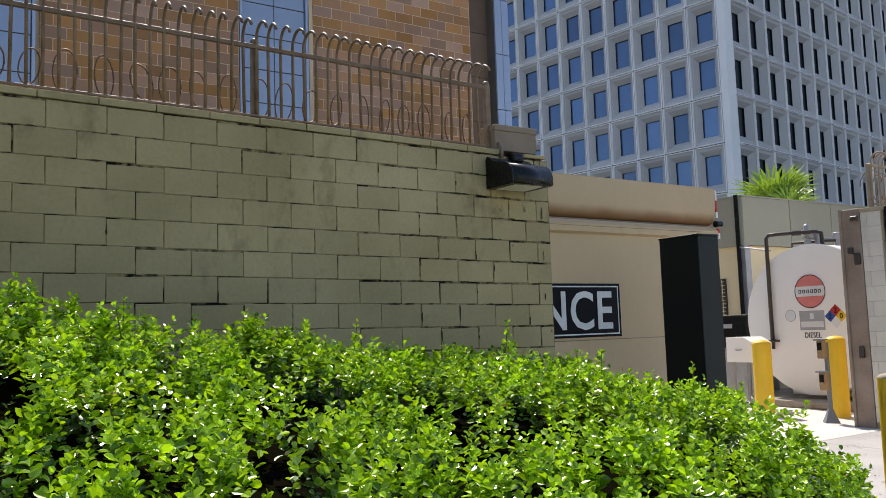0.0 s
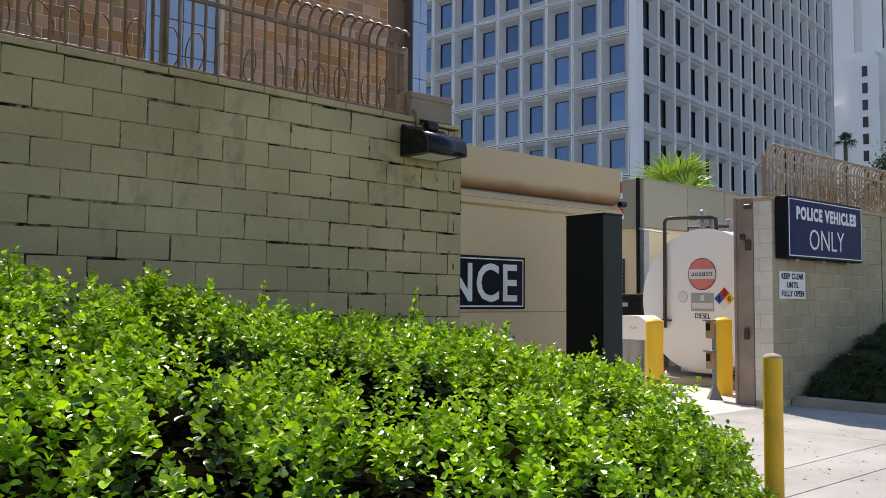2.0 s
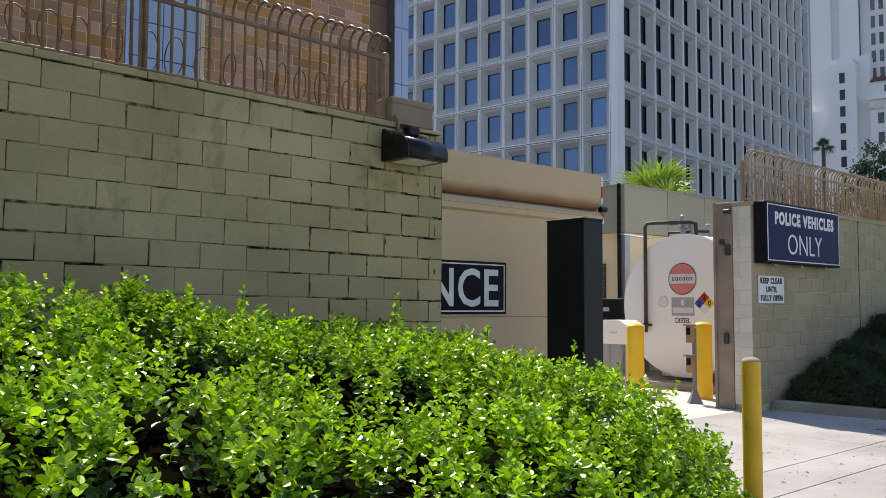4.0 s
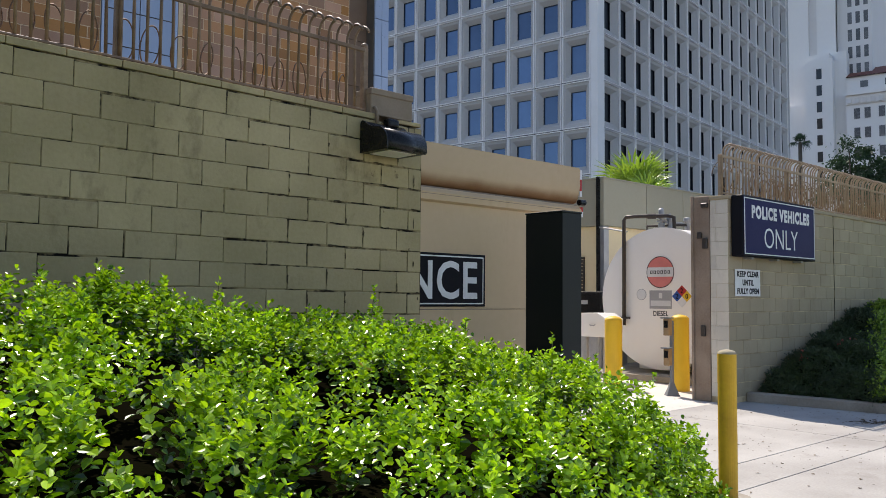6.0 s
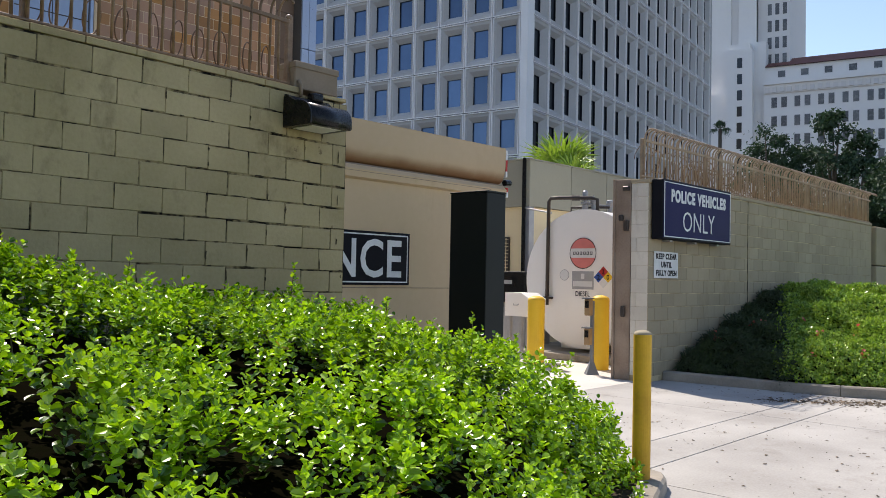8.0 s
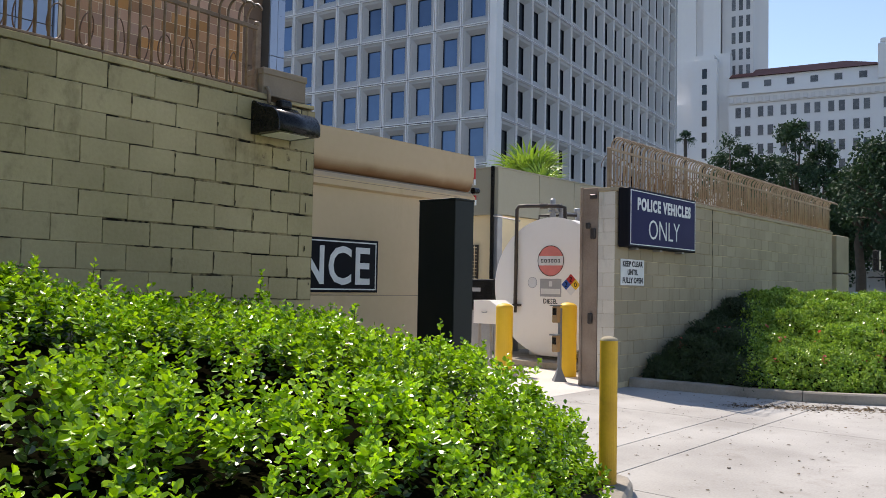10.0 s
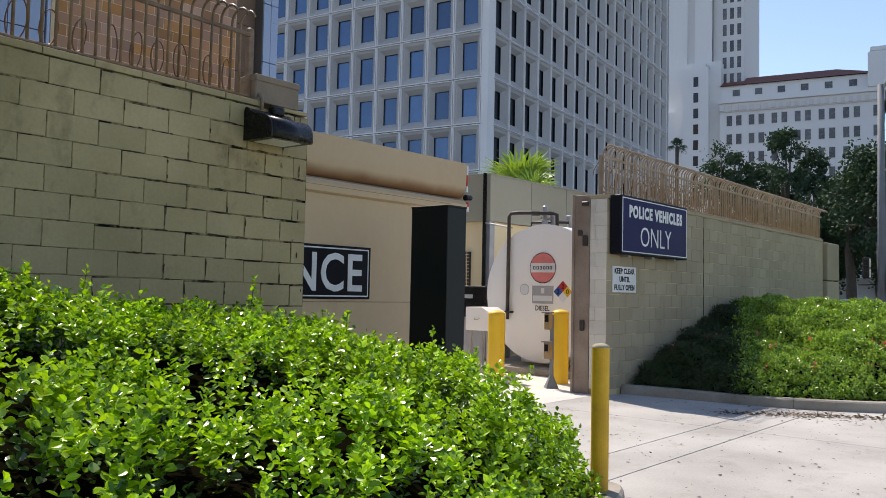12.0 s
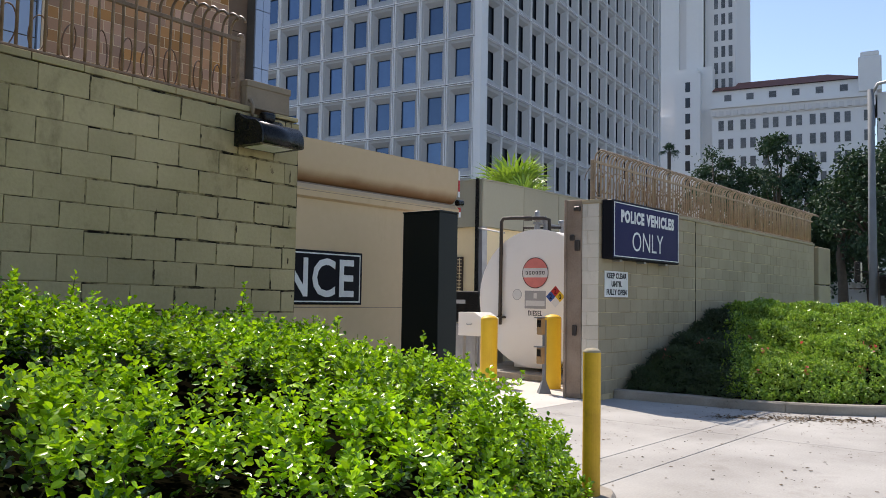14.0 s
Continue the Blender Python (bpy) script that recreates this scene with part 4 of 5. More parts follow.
part("door_handle", box(17.17, 17.2, 18.95, 19.1, 1.08, 1.12), BLACK, van)

# ---- brick building behind the fence ----
BY, BTOP = 14.0, 10.0
bb = thing("brick_building", (5, BY, 0), "brown brick office building with tall blue windows and stone corner", "building")
part("wall", box(-4, 10.08, BY + 0.05, BY + 10, 0, BTOP), BRICK_JOINT, bb)
brick_me = block_mesh("brick", 0.4064 - 0.014, 0.2032 - 0.014, 0.045, BRICK_A, 0.002)
half_me = block_mesh("brick", 0.2032 - 0.014, 0.2032 - 0.014, 0.045, BRICK_A, 0.002)
for xa, cols in ((1.72, 8), (6.42, 9), (-4.0, 10)):
    strip = part("brick_face", box(xa, xa + cols * W, BY + 0.004, BY + 0.05, 0, BTOP), BRICK_JOINT, bb)
    if xa < 0:
        continue
    for k in range(28):
        z = 3.5 + k * H
        a = xa
        if k % 2:
            piece("brick", half_me, strip, (a, BY + rnd.uniform(-0.002, 0.002), z))
            a += W / 2
        while a + W < xa + cols * W + 0.01:
            piece("brick", brick_me, strip, (a, BY + rnd.uniform(-0.002, 0.002), z))
            a += W
        if xa + cols * W - a > 0.15:
            piece("brick", half_me, strip, (a, BY, z))


def tall_window(xa, xb, panes):
    w = part("window", box(xa, xb, BY + 0.03, BY + 0.045, 0, BTOP), PIPE, bb)
    step = (xb - xa - 0.12) / panes
    for i in range(panes):
        for k in range(12):
            part("pane", box(xa + 0.06 + i * step + 0.008, xa + 0.06 + (i + 1) * step - 0.008, BY + 0.018, BY + 0.028, 2.0 + k * 0.62 + 0.01, 2.0 + (k + 1) * 0.62 - 0.01), WINDOW, w)
    for xe in (xa, xb - 0.05):
        part("frame", box(xe, xe + 0.05, BY - 0.03, BY + 0.03, 0, BTOP), PANEL_BLUE, w)


tall_window(4.98, 6.31, 2)
tall_window(0.3, 1.66, 2)
part("pilaster_strip", box(6.33, 6.41, BY - 0.01, BY + 0.05, 0, BTOP), BRICK_JOINT, bb)
for k in range(10):
    part("stone_panel", box(10.10, 10.76, BY + 0.3, BY + 0.36, k * 1.0 + 0.006, k * 1.0 + 0.994), STONE_DARK, bb)
part("stone_core", box(10.09, 10.77, BY + 0.36, BY + 9, 0, BTOP), JOINT, bb)
for k in range(8):
    for q in range(2):
        part("metal_panel", box(10.78 + q * 0.19, 10.96 + q * 0.19, BY + 0.02, BY + 0.06, k * 1.25 + 0.008, k * 1.25 + 1.242), PANEL_BLUE, bb)
part("metal_core", box(10.77, 11.16, BY + 0.062, BY + 9, 0, BTOP), JOINT, bb)
part("roof", box(-4, 11.16, BY + 0.05, BY + 10, BTOP, BTOP + 0.3), KERB, bb)
kerbw = part("sloped_coping", box(4.2, 8.2, 9.5, 10.0, 0, 3.95), BLOCK)
tagged(kerbw, "low beige rendered wall behind the fence", "wall", kind="structure")

# ---- office tower ----
tower = thing("office_tower", (57.7, 43.511, 0), "grey precast concrete office tower with a grid of deep windows", "building", turn=8.38)
MW_L, MW_R, MH = 2.895, 3.089, 4.204
COLS_L, COLS_R, ROWS, TZ0 = 11, 17, 10, 7.992
pz0, pz1, dep_w = 0.82, 3.36, 0.42


def ring(u0, u1, v0, v1, d):
    return [(u0, d, v0), (u1, d, v0), (u1, d, v1), (u0, d, v1)]


def panel_mesh(name, mat, MW, inset, rim):
    pw0, pw1 = inset, MW - inset
    rings = [ring(0.035, MW - 0.035, 0.035, MH - 0.035, 0.1), ring(0.04, MW - 0.04, 0.04, MH - 0.04, -0.08), ring(rim, MW - rim, rim, MH - rim, -0.08),
             ring(rim + 0.01, MW - rim - 0.01, rim + 0.01, MH - rim - 0.01, 0.04), ring(0.36, MW - 0.36, 0.46, MH - 0.42, 0.07), ring(pw0, pw1, pz0, pz1, dep_w), ring(pw0, pw1, pz0, pz1, dep_w + 0.2)]
    v, f = [], []
    for r in rings:
        v += r
    for k in range(len(rings) - 1):
        for i in range(4):
            j = (i + 1) % 4
            f.append((4 * k + i, 4 * k + j, 4 * k + 4 + j, 4 * k + 4 + i))
    me = bpy.data.meshes.new(name)
    me.from_pydata(v, [], f)
    me.materials.append(mat)
    me.materials.append(TOWER_RIM)
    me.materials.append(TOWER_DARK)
    # Reveal faces take the near-black colour as painted shade.
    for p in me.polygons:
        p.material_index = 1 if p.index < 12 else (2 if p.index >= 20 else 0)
    return me


def pane_mesh(name, mat, MW, inset):
    pw0, pw1 = inset, MW - inset
    me = bpy.data.meshes.new(name)
    me.from_pydata(ring(pw0, pw1, pz0, pz1, dep_w + 0.15), [], [(0, 1, 2, 3)])
    me.materials.append(mat)
    return me


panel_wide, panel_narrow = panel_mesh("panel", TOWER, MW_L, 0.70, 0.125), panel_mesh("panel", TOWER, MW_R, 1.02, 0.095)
# Same windows both sides; the right face gets the shaded glass colour.
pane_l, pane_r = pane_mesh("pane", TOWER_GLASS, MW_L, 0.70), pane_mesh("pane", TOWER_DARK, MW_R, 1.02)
LX0, RXs = 0.631, 1.087
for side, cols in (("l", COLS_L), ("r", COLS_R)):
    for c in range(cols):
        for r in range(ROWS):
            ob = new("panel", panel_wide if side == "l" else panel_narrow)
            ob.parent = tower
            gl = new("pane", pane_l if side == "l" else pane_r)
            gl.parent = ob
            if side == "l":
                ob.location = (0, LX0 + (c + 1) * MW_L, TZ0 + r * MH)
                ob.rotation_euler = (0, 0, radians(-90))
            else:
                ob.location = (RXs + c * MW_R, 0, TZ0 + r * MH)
LTOT, RTOT, TTOP = LX0 + COLS_L * MW_L, RXs + COLS_R * MW_R, TZ0 + ROWS * MH
part("core", box(0.75, RTOT - 0.75, 0.75, LTOT - 0.75, 0, TTOP), TOWER_DARK, tower)
part("corner_pier", box(-0.10, RXs - 0.01, -0.10, LX0 - 0.01, 0, TTOP, 0.03), TOWER_RIM, tower)
part("corner_pier", box(RTOT + 0.02, RTOT + 0.8, -0.06, 0.9, 0, TTOP, 0.03), TOWER, tower)
part("podium", box(0.0, RTOT, 0.0, LTOT, 0, TZ0 - 0.01), TOWER, tower)
part("roof", box(-0.1, RTOT + 0.8, -0.1, LTOT, TTOP + 0.01, TTOP + 1.6, 0.05), TOWER, tower)
part("end_wall", box(RTOT - 0.7, RTOT + 0.7, 0.9, LTOT, 0, TTOP), TOWER, tower)

# ---- pale civic building far off ----
civic = thing("civic_building", (170.0, 66.9, 0), "white stone civic building with red tiled roof and a tall shaft", "building", turn=12.0)
part("wall", box(0.3, 22, -30.6, 0, 0, 41.8), PALE, civic)
part("attic", box(1.2, 22, -29.5, 0, 43.0, 46.2), PALE, civic)
part("cornice", box(-0.6, 22, -31.2, 0.0, 42.2, 43.0), PALE, civic)
part("frieze", box(0.0, 22, -30.9, 0.0, 40.4, 42.2), PALE, civic)
for i in range(21):
    part("dentil", box(-0.35, 0.0, -1.0 - i * 1.43, -0.2 - i * 1.43, 40.6, 41.6), PALE_SHADE, civic)
rv = [(0.6, 0, 46.2), (0.6, -30, 46.2), (22, -30, 46.2), (22, 0, 46.2), (9, 0, 49.6), (9, -22, 49.6)]
raw("roof", rv, [(0, 1, 5, 4), (1, 2, 5), (2, 3, 4, 5), (3, 0, 4)], ROOF_TILE, civic)
pav = part("pavilion", box(-0.9, 8, -32.0, -27.9, 43.0, 50.0, 0.2), PALE, civic)
part("pavilion_cap", box(-0.7, 8, -31.6, -28.3, 50.0, 51.0, 0.2), PALE, pav)
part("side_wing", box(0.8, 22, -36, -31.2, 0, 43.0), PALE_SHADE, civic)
for bay in range(7):
    for q in range(2 if bay < 6 else 1):
        s = 2.9 + bay * 4.42 + q * 1.9 - 0.95 + (0.9 if bay == 6 else 0)
        for r in range(6):
            z = 37.5 - r * 3.9
            w = part("window", box(0.24, 0.297, -s - 0.62, -s + 0.62, z - 0.15, z + 2.25), PALE_SHADE, civic)
            part("pane", box(0.20, 0.235, -s - 0.53, -s + 0.53, z, z + 2.1), FAR_GLASS, w)
    if bay < 6:
        s = 3.2 + bay * 4.42
        w = part("window", box(1.14, 1.197, -s - 0.8, -s + 0.8, 43.8, 45.4), PALE_SHADE, civic)
        part("pane", box(1.10, 1.135, -s - 0.7, -s + 0.7, 43.95, 45.25), FAR_GLASS, w)
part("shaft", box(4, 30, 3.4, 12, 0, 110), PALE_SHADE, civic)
part("shaft_rib", box(3.2, 4, 2.2, 5.8, 0, 110), PALE, civic)
part("shaft_rib", box(3.2, 4, 7.4, 12, 0, 110), PALE, civic)
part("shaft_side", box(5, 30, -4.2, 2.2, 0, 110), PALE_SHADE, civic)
for i in range(3):
    for r in range(14):
        w = part("window", box(4.94, 4.997, -3.6 + i * 1.5, -2.8 + i * 1.5, 47.5 + r * 3.6, 49.9 + r * 3.6), FAR_GLASS, civic)
part("stair_block", box(-1.0, 8, 2.2, 7.4, 0, 50.2), PALE, civic)
part("stair_block_cap", box(-0.4, 8, 2.8, 6.8, 50.2, 51.4), PALE, civic)
part("lower_block", box(1.0, 8, 7.4, 14.0, 0, 41.5), PALE, civic)
part("lower_block_upper", box(1.6, 8, 0.0, 2.2, 0, 52.0), PALE, civic)
for r in range(8):
    part("window", box(-1.06, -1.003, 4.2, 5.2, 46.2 - r * 3.4, 48.3 - r * 3.4), CAR_GLASS, civic)


# ---- foliage ----
def leaf_cloud(points, along, out, length, width, drop=0.18):
    """Oval leaves folded along the midrib: points (n,3), unit vectors along the blade and out of its face."""
    n = len(points)
    side = np.cross(along, out)
    side /= np.linalg.norm(side, axis=1, keepdims=True) + 1e-9
    L, Wd = length[:, None], width[:, None]
    rows = [points, points + along * L - out * L * 0.10]
    for sign in (1, -1):
        for at, half, fall in ((0.20, 0.36, 0.02), (0.52, 0.52, 0.0), (0.84, 0.36, 0.06)):
            rows.append(points + along * L * at + sign * side * Wd * half + out * (Wd * drop - L * fall))
    v = np.stack(rows, 1).reshape(-1, 3)
    k = (np.arange(n) * 8)[:, None]
    halves = np.concatenate([k + np.array([0, 2, 3, 4, 1]), k + np.array([1, 7, 6, 5, 0])])
    return v, halves.tolist()


def unit_rows(a):
    return a / (np.linalg.norm(a, axis=1, keepdims=True) + 1e-9)


def sprig_leaves(rng, roots, ups, pairs, spacing, length, width, spread=0.9):
    """Leaves in crossed pairs up each shoot."""
    P, A, O, Ls, Ws = [], [], [], [], []
    n = len(roots)
    ref = unit_rows(np.cross(ups, rng.normal(size=(n, 3))))
    other = np.cross(ups, ref)
    ph = rng.uniform(0, 6.28, n)
    for k in range(pairs):
        for q in range(2):
            a = ph + k * 1.57 + q * math.pi + rng.normal(0, 0.25, n)
            radial = ref * np.cos(a)[:, None] + other * np.sin(a)[:, None]
            lift = 0.25 + 0.75 * k / max(pairs - 1, 1) + rng.normal(0, 0.22, n)
            along = unit_rows(radial * spread + ups * lift[:, None])
            out = unit_rows(ups - along * np.sum(ups * along, 1)[:, None] + rng.normal(0, 0.45, (n, 3)))
            P.append(roots + ups * (k * spacing * rng.uniform(0.8, 1.2, n))[:, None])
            A.append(along)
            O.append(out)
            s = rng.uniform(0.7, 1.2, n) * (1 - 0.45 * k / pairs)
            Ls.append(length * s)
            Ws.append(width * s)
    return leaf_cloud(np.concatenate(P), np.concatenate(A), np.concatenate(O), np.concatenate(Ls), np.concatenate(Ws))


def height_front(X, Y):
    """Top of the clipped shrubs between the pavement and the block wall."""
    top = np.interp(X, [-1.5, 0.5, 2.0, 3.5, 4.3, 5.4], [1.785, 1.66, 1.44, 1.28, 1.195, 1.065])
    top = top - np.interp(X, [0.0, 1.5, 3.0, 4.2], [0.31, 0.285, 0.19, 0.115]) * np.clip(4.5 - Y, 0, 4) - 0.30 * np.clip((Y - 4.75) / 1.1, 0, 1)
    u = np.clip((5.42 - X) / 1.6, 0, 1)
    v = np.clip((Y - np.interp(X, [-1.5, 2.0, 3.4, 4.6, 5.4], [0.0, 1.25, 2.05, 2.6, 2.95])) / 0.85, 0, 1)
    edge = np.sqrt(np.clip(1 - (1 - u) ** 2.2, 0, 1)) * np.sqrt(np.clip(1 - (1 - v) ** 2.2, 0, 1))
    lumps = 0.07 * np.sin(3.1 * X + 1.3 * Y) * np.sin(2.7 * Y - 0.8 * X + 1) + 0.03 * np.sin(7.3 * X + 2) * np.sin(6.1 * Y)
    return (top + lumps) * edge


def height_rear(X, Y):
    top = np.clip(0.235 + 0.285 * (X - 11.7), 0.2, 1.36) + 0.10 * np.sin(2.1 * X + 1.1 * Y) * np.sin(2.7 * Y) + 0.07 * np.sin(5.3 * X + 1) * np.sin(3.1 * Y) + 0.06 * np.sin(8.3 * X - 5 * Y) + 0.035 * np.sin(13.0 * X + 4 * Y) * np.sin(11.0 * Y + 2) - 0.05 * np.clip(X - 15, 0, 4)
    front = np.interp(X, [11.4, 11.9, 12.3, 13.0, 14.0, 17.0, 24.0], [4.9, 3.62, 3.05, 2.5, 2.1, 1.75, 1.7])
    v = np.clip((Y - front) / 0.85, 0, 1)
    u = np.clip((X - 11.6) / 0.5, 0, 1)
    return np.clip(top, 0, 2) * np.sqrt(np.clip(1 - (1 - v) ** 2.2, 0, 1)) * np.sqrt(u)


def surface_points(rng, fn, n, xr, yr, keep):
    X, Y = rng.uniform(*xr, n), rng.uniform(*yr, n)
    Zs = fn(X, Y)
    e = 0.02
    nx, ny = -(fn(X + e, Y) - Zs) / e, -(fn(X, Y + e) - Zs) / e
    N = unit_rows(np.stack([np.clip(nx, -4, 4), np.clip(ny, -4, 4), np.ones(n)], 1))
    slope = np.sqrt(np.clip(nx, -4, 4) ** 2 + np.clip(ny, -4, 4) ** 2 + 1)
    ok = (Zs > 0.12) & keep(X, Y) & (rng.uniform(0, 3.2, n) < slope * 1.05)
    return np.stack([X, Y, Zs], 1)[ok], N[ok]


def mound(name, fn, xr, yr, step, sink, mat, parent):
    xs, ys = np.arange(xr[0], xr[1], step), np.arange(yr[0], yr[1], step)
    XX, YY = np.meshgrid(xs, ys)
    ZZ = np.maximum(fn(XX, YY) - sink, 0.01)
    v = np.stack([XX.ravel(), YY.ravel(), ZZ.ravel()], 1)
    c = len(xs)
    f = [(j * c + i, j * c + i + 1, (j + 1) * c + i + 1, (j + 1) * c + i) for j in range(len(ys) - 1) for i in range(c - 1) if ZZ[j:j + 2, i:i + 2].min() > 0.06]
    return raw(name, v, f, mat, parent, smooth=True)


rng = np.random.default_rng(11)
hedge = thing("hedge", (2.5, 3.8, 0), "dense glossy green shrub hedge in full sun before the block wall", "hedge", kind="stuff")
# Solid dark mound below the leaves, so gaps show as painted shade.
mound("inner_mass", height_front, (-1.6, 5.5), (0.2, 5.98), 0.07, 0.33, HEDGE_SHADE, hedge)
roots, N = surface_points(rng, height_front, 54000, (-1.5, 5.45), (0.4, 5.93), lambda X, Y: Y > 0)
clump = np.array([noise.noise(Vector((p[0] * 5.0, p[1] * 5.0, 9.0))) for p in roots])
hollow = np.array([noise.noise(Vector((p[0] * 3.2, p[1] * 3.2, p[2] * 3.2 + 5.0))) for p in roots])
keep_it = rng.uniform(0, 1, len(roots)) < np.clip(0.70 + 2.7 * hollow, 0.08, 1)
roots, N, clump = roots[keep_it], N[keep_it], clump[keep_it]
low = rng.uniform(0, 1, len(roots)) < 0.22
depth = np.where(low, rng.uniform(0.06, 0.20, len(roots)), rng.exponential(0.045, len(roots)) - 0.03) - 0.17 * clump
ups = unit_rows(N * 0.5 + np.array([0, 0, 0.85]) + rng.normal(0, 0.28, N.shape))
start = roots - N * depth[:, None] - ups * 0.07
v, f = sprig_leaves(rng, start[~low], ups[~low], 5, 0.024, 0.047, 0.033, 1.1)
raw("foliage", v, f, LEAF, hedge)
# Deeper sprigs use the darkened leaf, painting shade by depth.
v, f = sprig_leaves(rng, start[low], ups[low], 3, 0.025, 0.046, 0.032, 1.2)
raw("inner_foliage", v, f, LEAF_INNER_SHADE, hedge, "inner leaves with shade put into their deeper green")
tallest = np.where((roots[:, 1] > 3.9) & (roots[:, 1] < 4.8) & (roots[:, 0] > 0.5))[0]
pick = np.concatenate([rng.choice(tallest, 9, replace=False), rng.choice(np.where(roots[:, 1] > 3.2)[0], 7, replace=False)])
tall = roots[pick] + np.array([0, 0, 0.06])
tall_up = unit_rows(np.array([0, 0, 1.0]) + rng.normal(0, 0.12, (16, 3)))
sv, sf = sprig_leaves(rng, tall - tall_up * 0.03, tall_up, 9, 0.022, 0.05, 0.036)
raw("shoots", sv, sf, LEAF, hedge)
stem = bmesh.new()
for p, d in zip(tall, tall_up):
    tube([p - d * 0.2, p + d * 0.08, p + d * 0.15], [0.004, 0.003, 0.0015], stem, 5)
for i in rng.choice(len(roots), 260, replace=False):
    p, d = Vector(roots[i]), Vector(ups[i])
    tube([p - d * 0.20, p - d * 0.04], [0.0028, 0.0015], stem, 4)
part("stems", stem, TWIG, hedge)
pick = rng.choice(len(roots), 90, replace=False)
yv, yf = sprig_leaves(rng, roots[pick] - N[pick] * 0.03, ups[pick], 1, 0.02, 0.04, 0.024)
raw("yellowed_leaves", yv, yf, LEAF_YELLOW, hedge)

rear_hedge = thing("hedge", (15, 4, 0), "dark green flowering shrub hedge half shaded by the tan wall", "hedge", kind="stuff")
# Same near-black filler here, painted shade behind the rear leaves.
mound("inner_mass", height_rear, (11.5, 24), (1.4, 5.98), 0.12, 0.05, HEDGE_SHADE, rear_hedge)
roots, N = surface_points(rng, height_rear, 70000, (11.5, 19), (1.5, 5.93), lambda X, Y: X > 11.5)
ups = unit_rows(N * 0.9 + np.array([0, 0, 0.3]) + rng.normal(0, 0.3, N.shape))
base_points = roots - N * (rng.exponential(0.04, len(roots)) - 0.02)[:, None]
# Split roughly follows the wall's shadow; this side gets the darkened leaf colour.
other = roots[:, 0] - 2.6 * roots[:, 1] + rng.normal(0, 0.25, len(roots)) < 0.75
v, f = sprig_leaves(rng, base_points[~other], ups[~other], 3, 0.03, 0.066, 0.036)
raw("foliage", v, f, LEAF_DARK, rear_hedge)
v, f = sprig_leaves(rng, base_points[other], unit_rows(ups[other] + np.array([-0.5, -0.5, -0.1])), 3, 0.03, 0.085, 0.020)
raw("narrow_foliage", v, f, LEAF_NARROW_SHADE, rear_hedge, "narrow-leaved foliage with wall shade put into its dark colour")
roots2, N2 = surface_points(rng, height_rear, 26000, (19, 24), (1.5, 5.93), lambda X, Y: X > 19)
v, f = sprig_leaves(rng, roots2, unit_rows(N2 + rng.normal(0, 0.3, N2.shape)), 2, 0.04, 0.09, 0.05)
raw("far_foliage", v, f, LEAF_DARK, rear_hedge)
near = np.where((roots[:, 0] < 14) & (roots[:, 2] > 0.35))[0]
pick = rng.choice(near, 18, replace=False)
for i in pick:
    c = roots[i] + N[i] * 0.03
    n = 10
    cc = c + rng.normal(0, 0.03, (n, 3))
    fv, ff = leaf_cloud(cc, unit_rows(rng.normal(size=(n, 3)) + np.array([0, -0.6, 0.4])), unit_rows(rng.normal(size=(n, 3)) + np.array([0, 0, 1])), np.full(n, 0.05), np.full(n, 0.045))
    raw("flower", fv, ff, FLOWER, rear_hedge, "pink-red flower")

# ---- kerbs ----
def kerb_line(name, pts, width, height, label, parts_at):
    k = thing(name, (*pts[0], 0), label, "kerb", kind="structure")
    for a, b in parts_at:
        seg = pts[a:b + 1]
        bm = bmesh.new()
        rows = []
        for i, p in enumerate(seg):
            q = Vector(seg[min(i + 1, len(seg) - 1)]) - Vector(seg[max(i - 1, 0)])
            nrm = Vector((-q.y, q.x)).normalized()
            p = Vector(p)
            prof = [(0, 0), (0.008, height - 0.02), (0.028, height), (width, height), (width, -0.01)]
            rows.append([bm.verts.new((p.x + nrm.x * d, p.y + nrm.y * d, zz)) for d, zz in prof])
        for ra, rb in zip(rows, rows[1:]):
            for i in range(4):
                bm.faces.new((ra[i], rb[i], rb[i + 1], ra[i + 1]))
        bm.faces.new(rows[0])
        bm.faces.new(rows[-1][::-1])
        bmesh.ops.recalc_face_normals(bm, faces=bm.faces[:])
        part("kerb_stone", bm, KERB, k)
    return k


line = [(11.50, 5.99), (11.58, 5.0), (11.68, 4.2), (11.78, 3.565), (11.784, 3.557), (11.98, 3.07), (12.29, 2.57), (12.75, 2.12), (13.5, 1.7), (15, 1.35), (18, 1.2), (24, 1.2)]
kerb_line("kerb", line, 0.16, 0.135, "weathered grey concrete kerb round the shrub bed", ((0, 3), (4, 8), (8, 11)))
tagged(part("planting_soil", prism([(11.62, 5.98), (11.9, 3.7), (12.5, 2.6), (13.6, 1.9), (15, 1.55), (24, 1.4), (24, 5.98)], -0.01, 0.10), SOIL), "dark soil of the shrub bed", "soil", kind="structure")
line = [(5.70, 6.0), (5.70, 4.5), (5.70, 3.02), (5.66, 2.90), (5.55, 2.82), (5.40, 2.76), (3.4, 1.96), (-1.0, 0.16)]
line = line[::-1]
kerb_line("kerb", line, 0.17, 0.10, "pale concrete kerb at the driveway edge", ((0, 5), (5, 7)))
tagged(part("planting_soil", prism([(-2.5, -0.2), (-1.0, 0.3), (3.4, 2.1), (5.4, 2.9), (5.55, 3.1), (5.55, 5.98), (-2.5, 5.98)], -0.01, 0.085), SOIL), "dark soil under the front hedge", "soil", kind="structure")


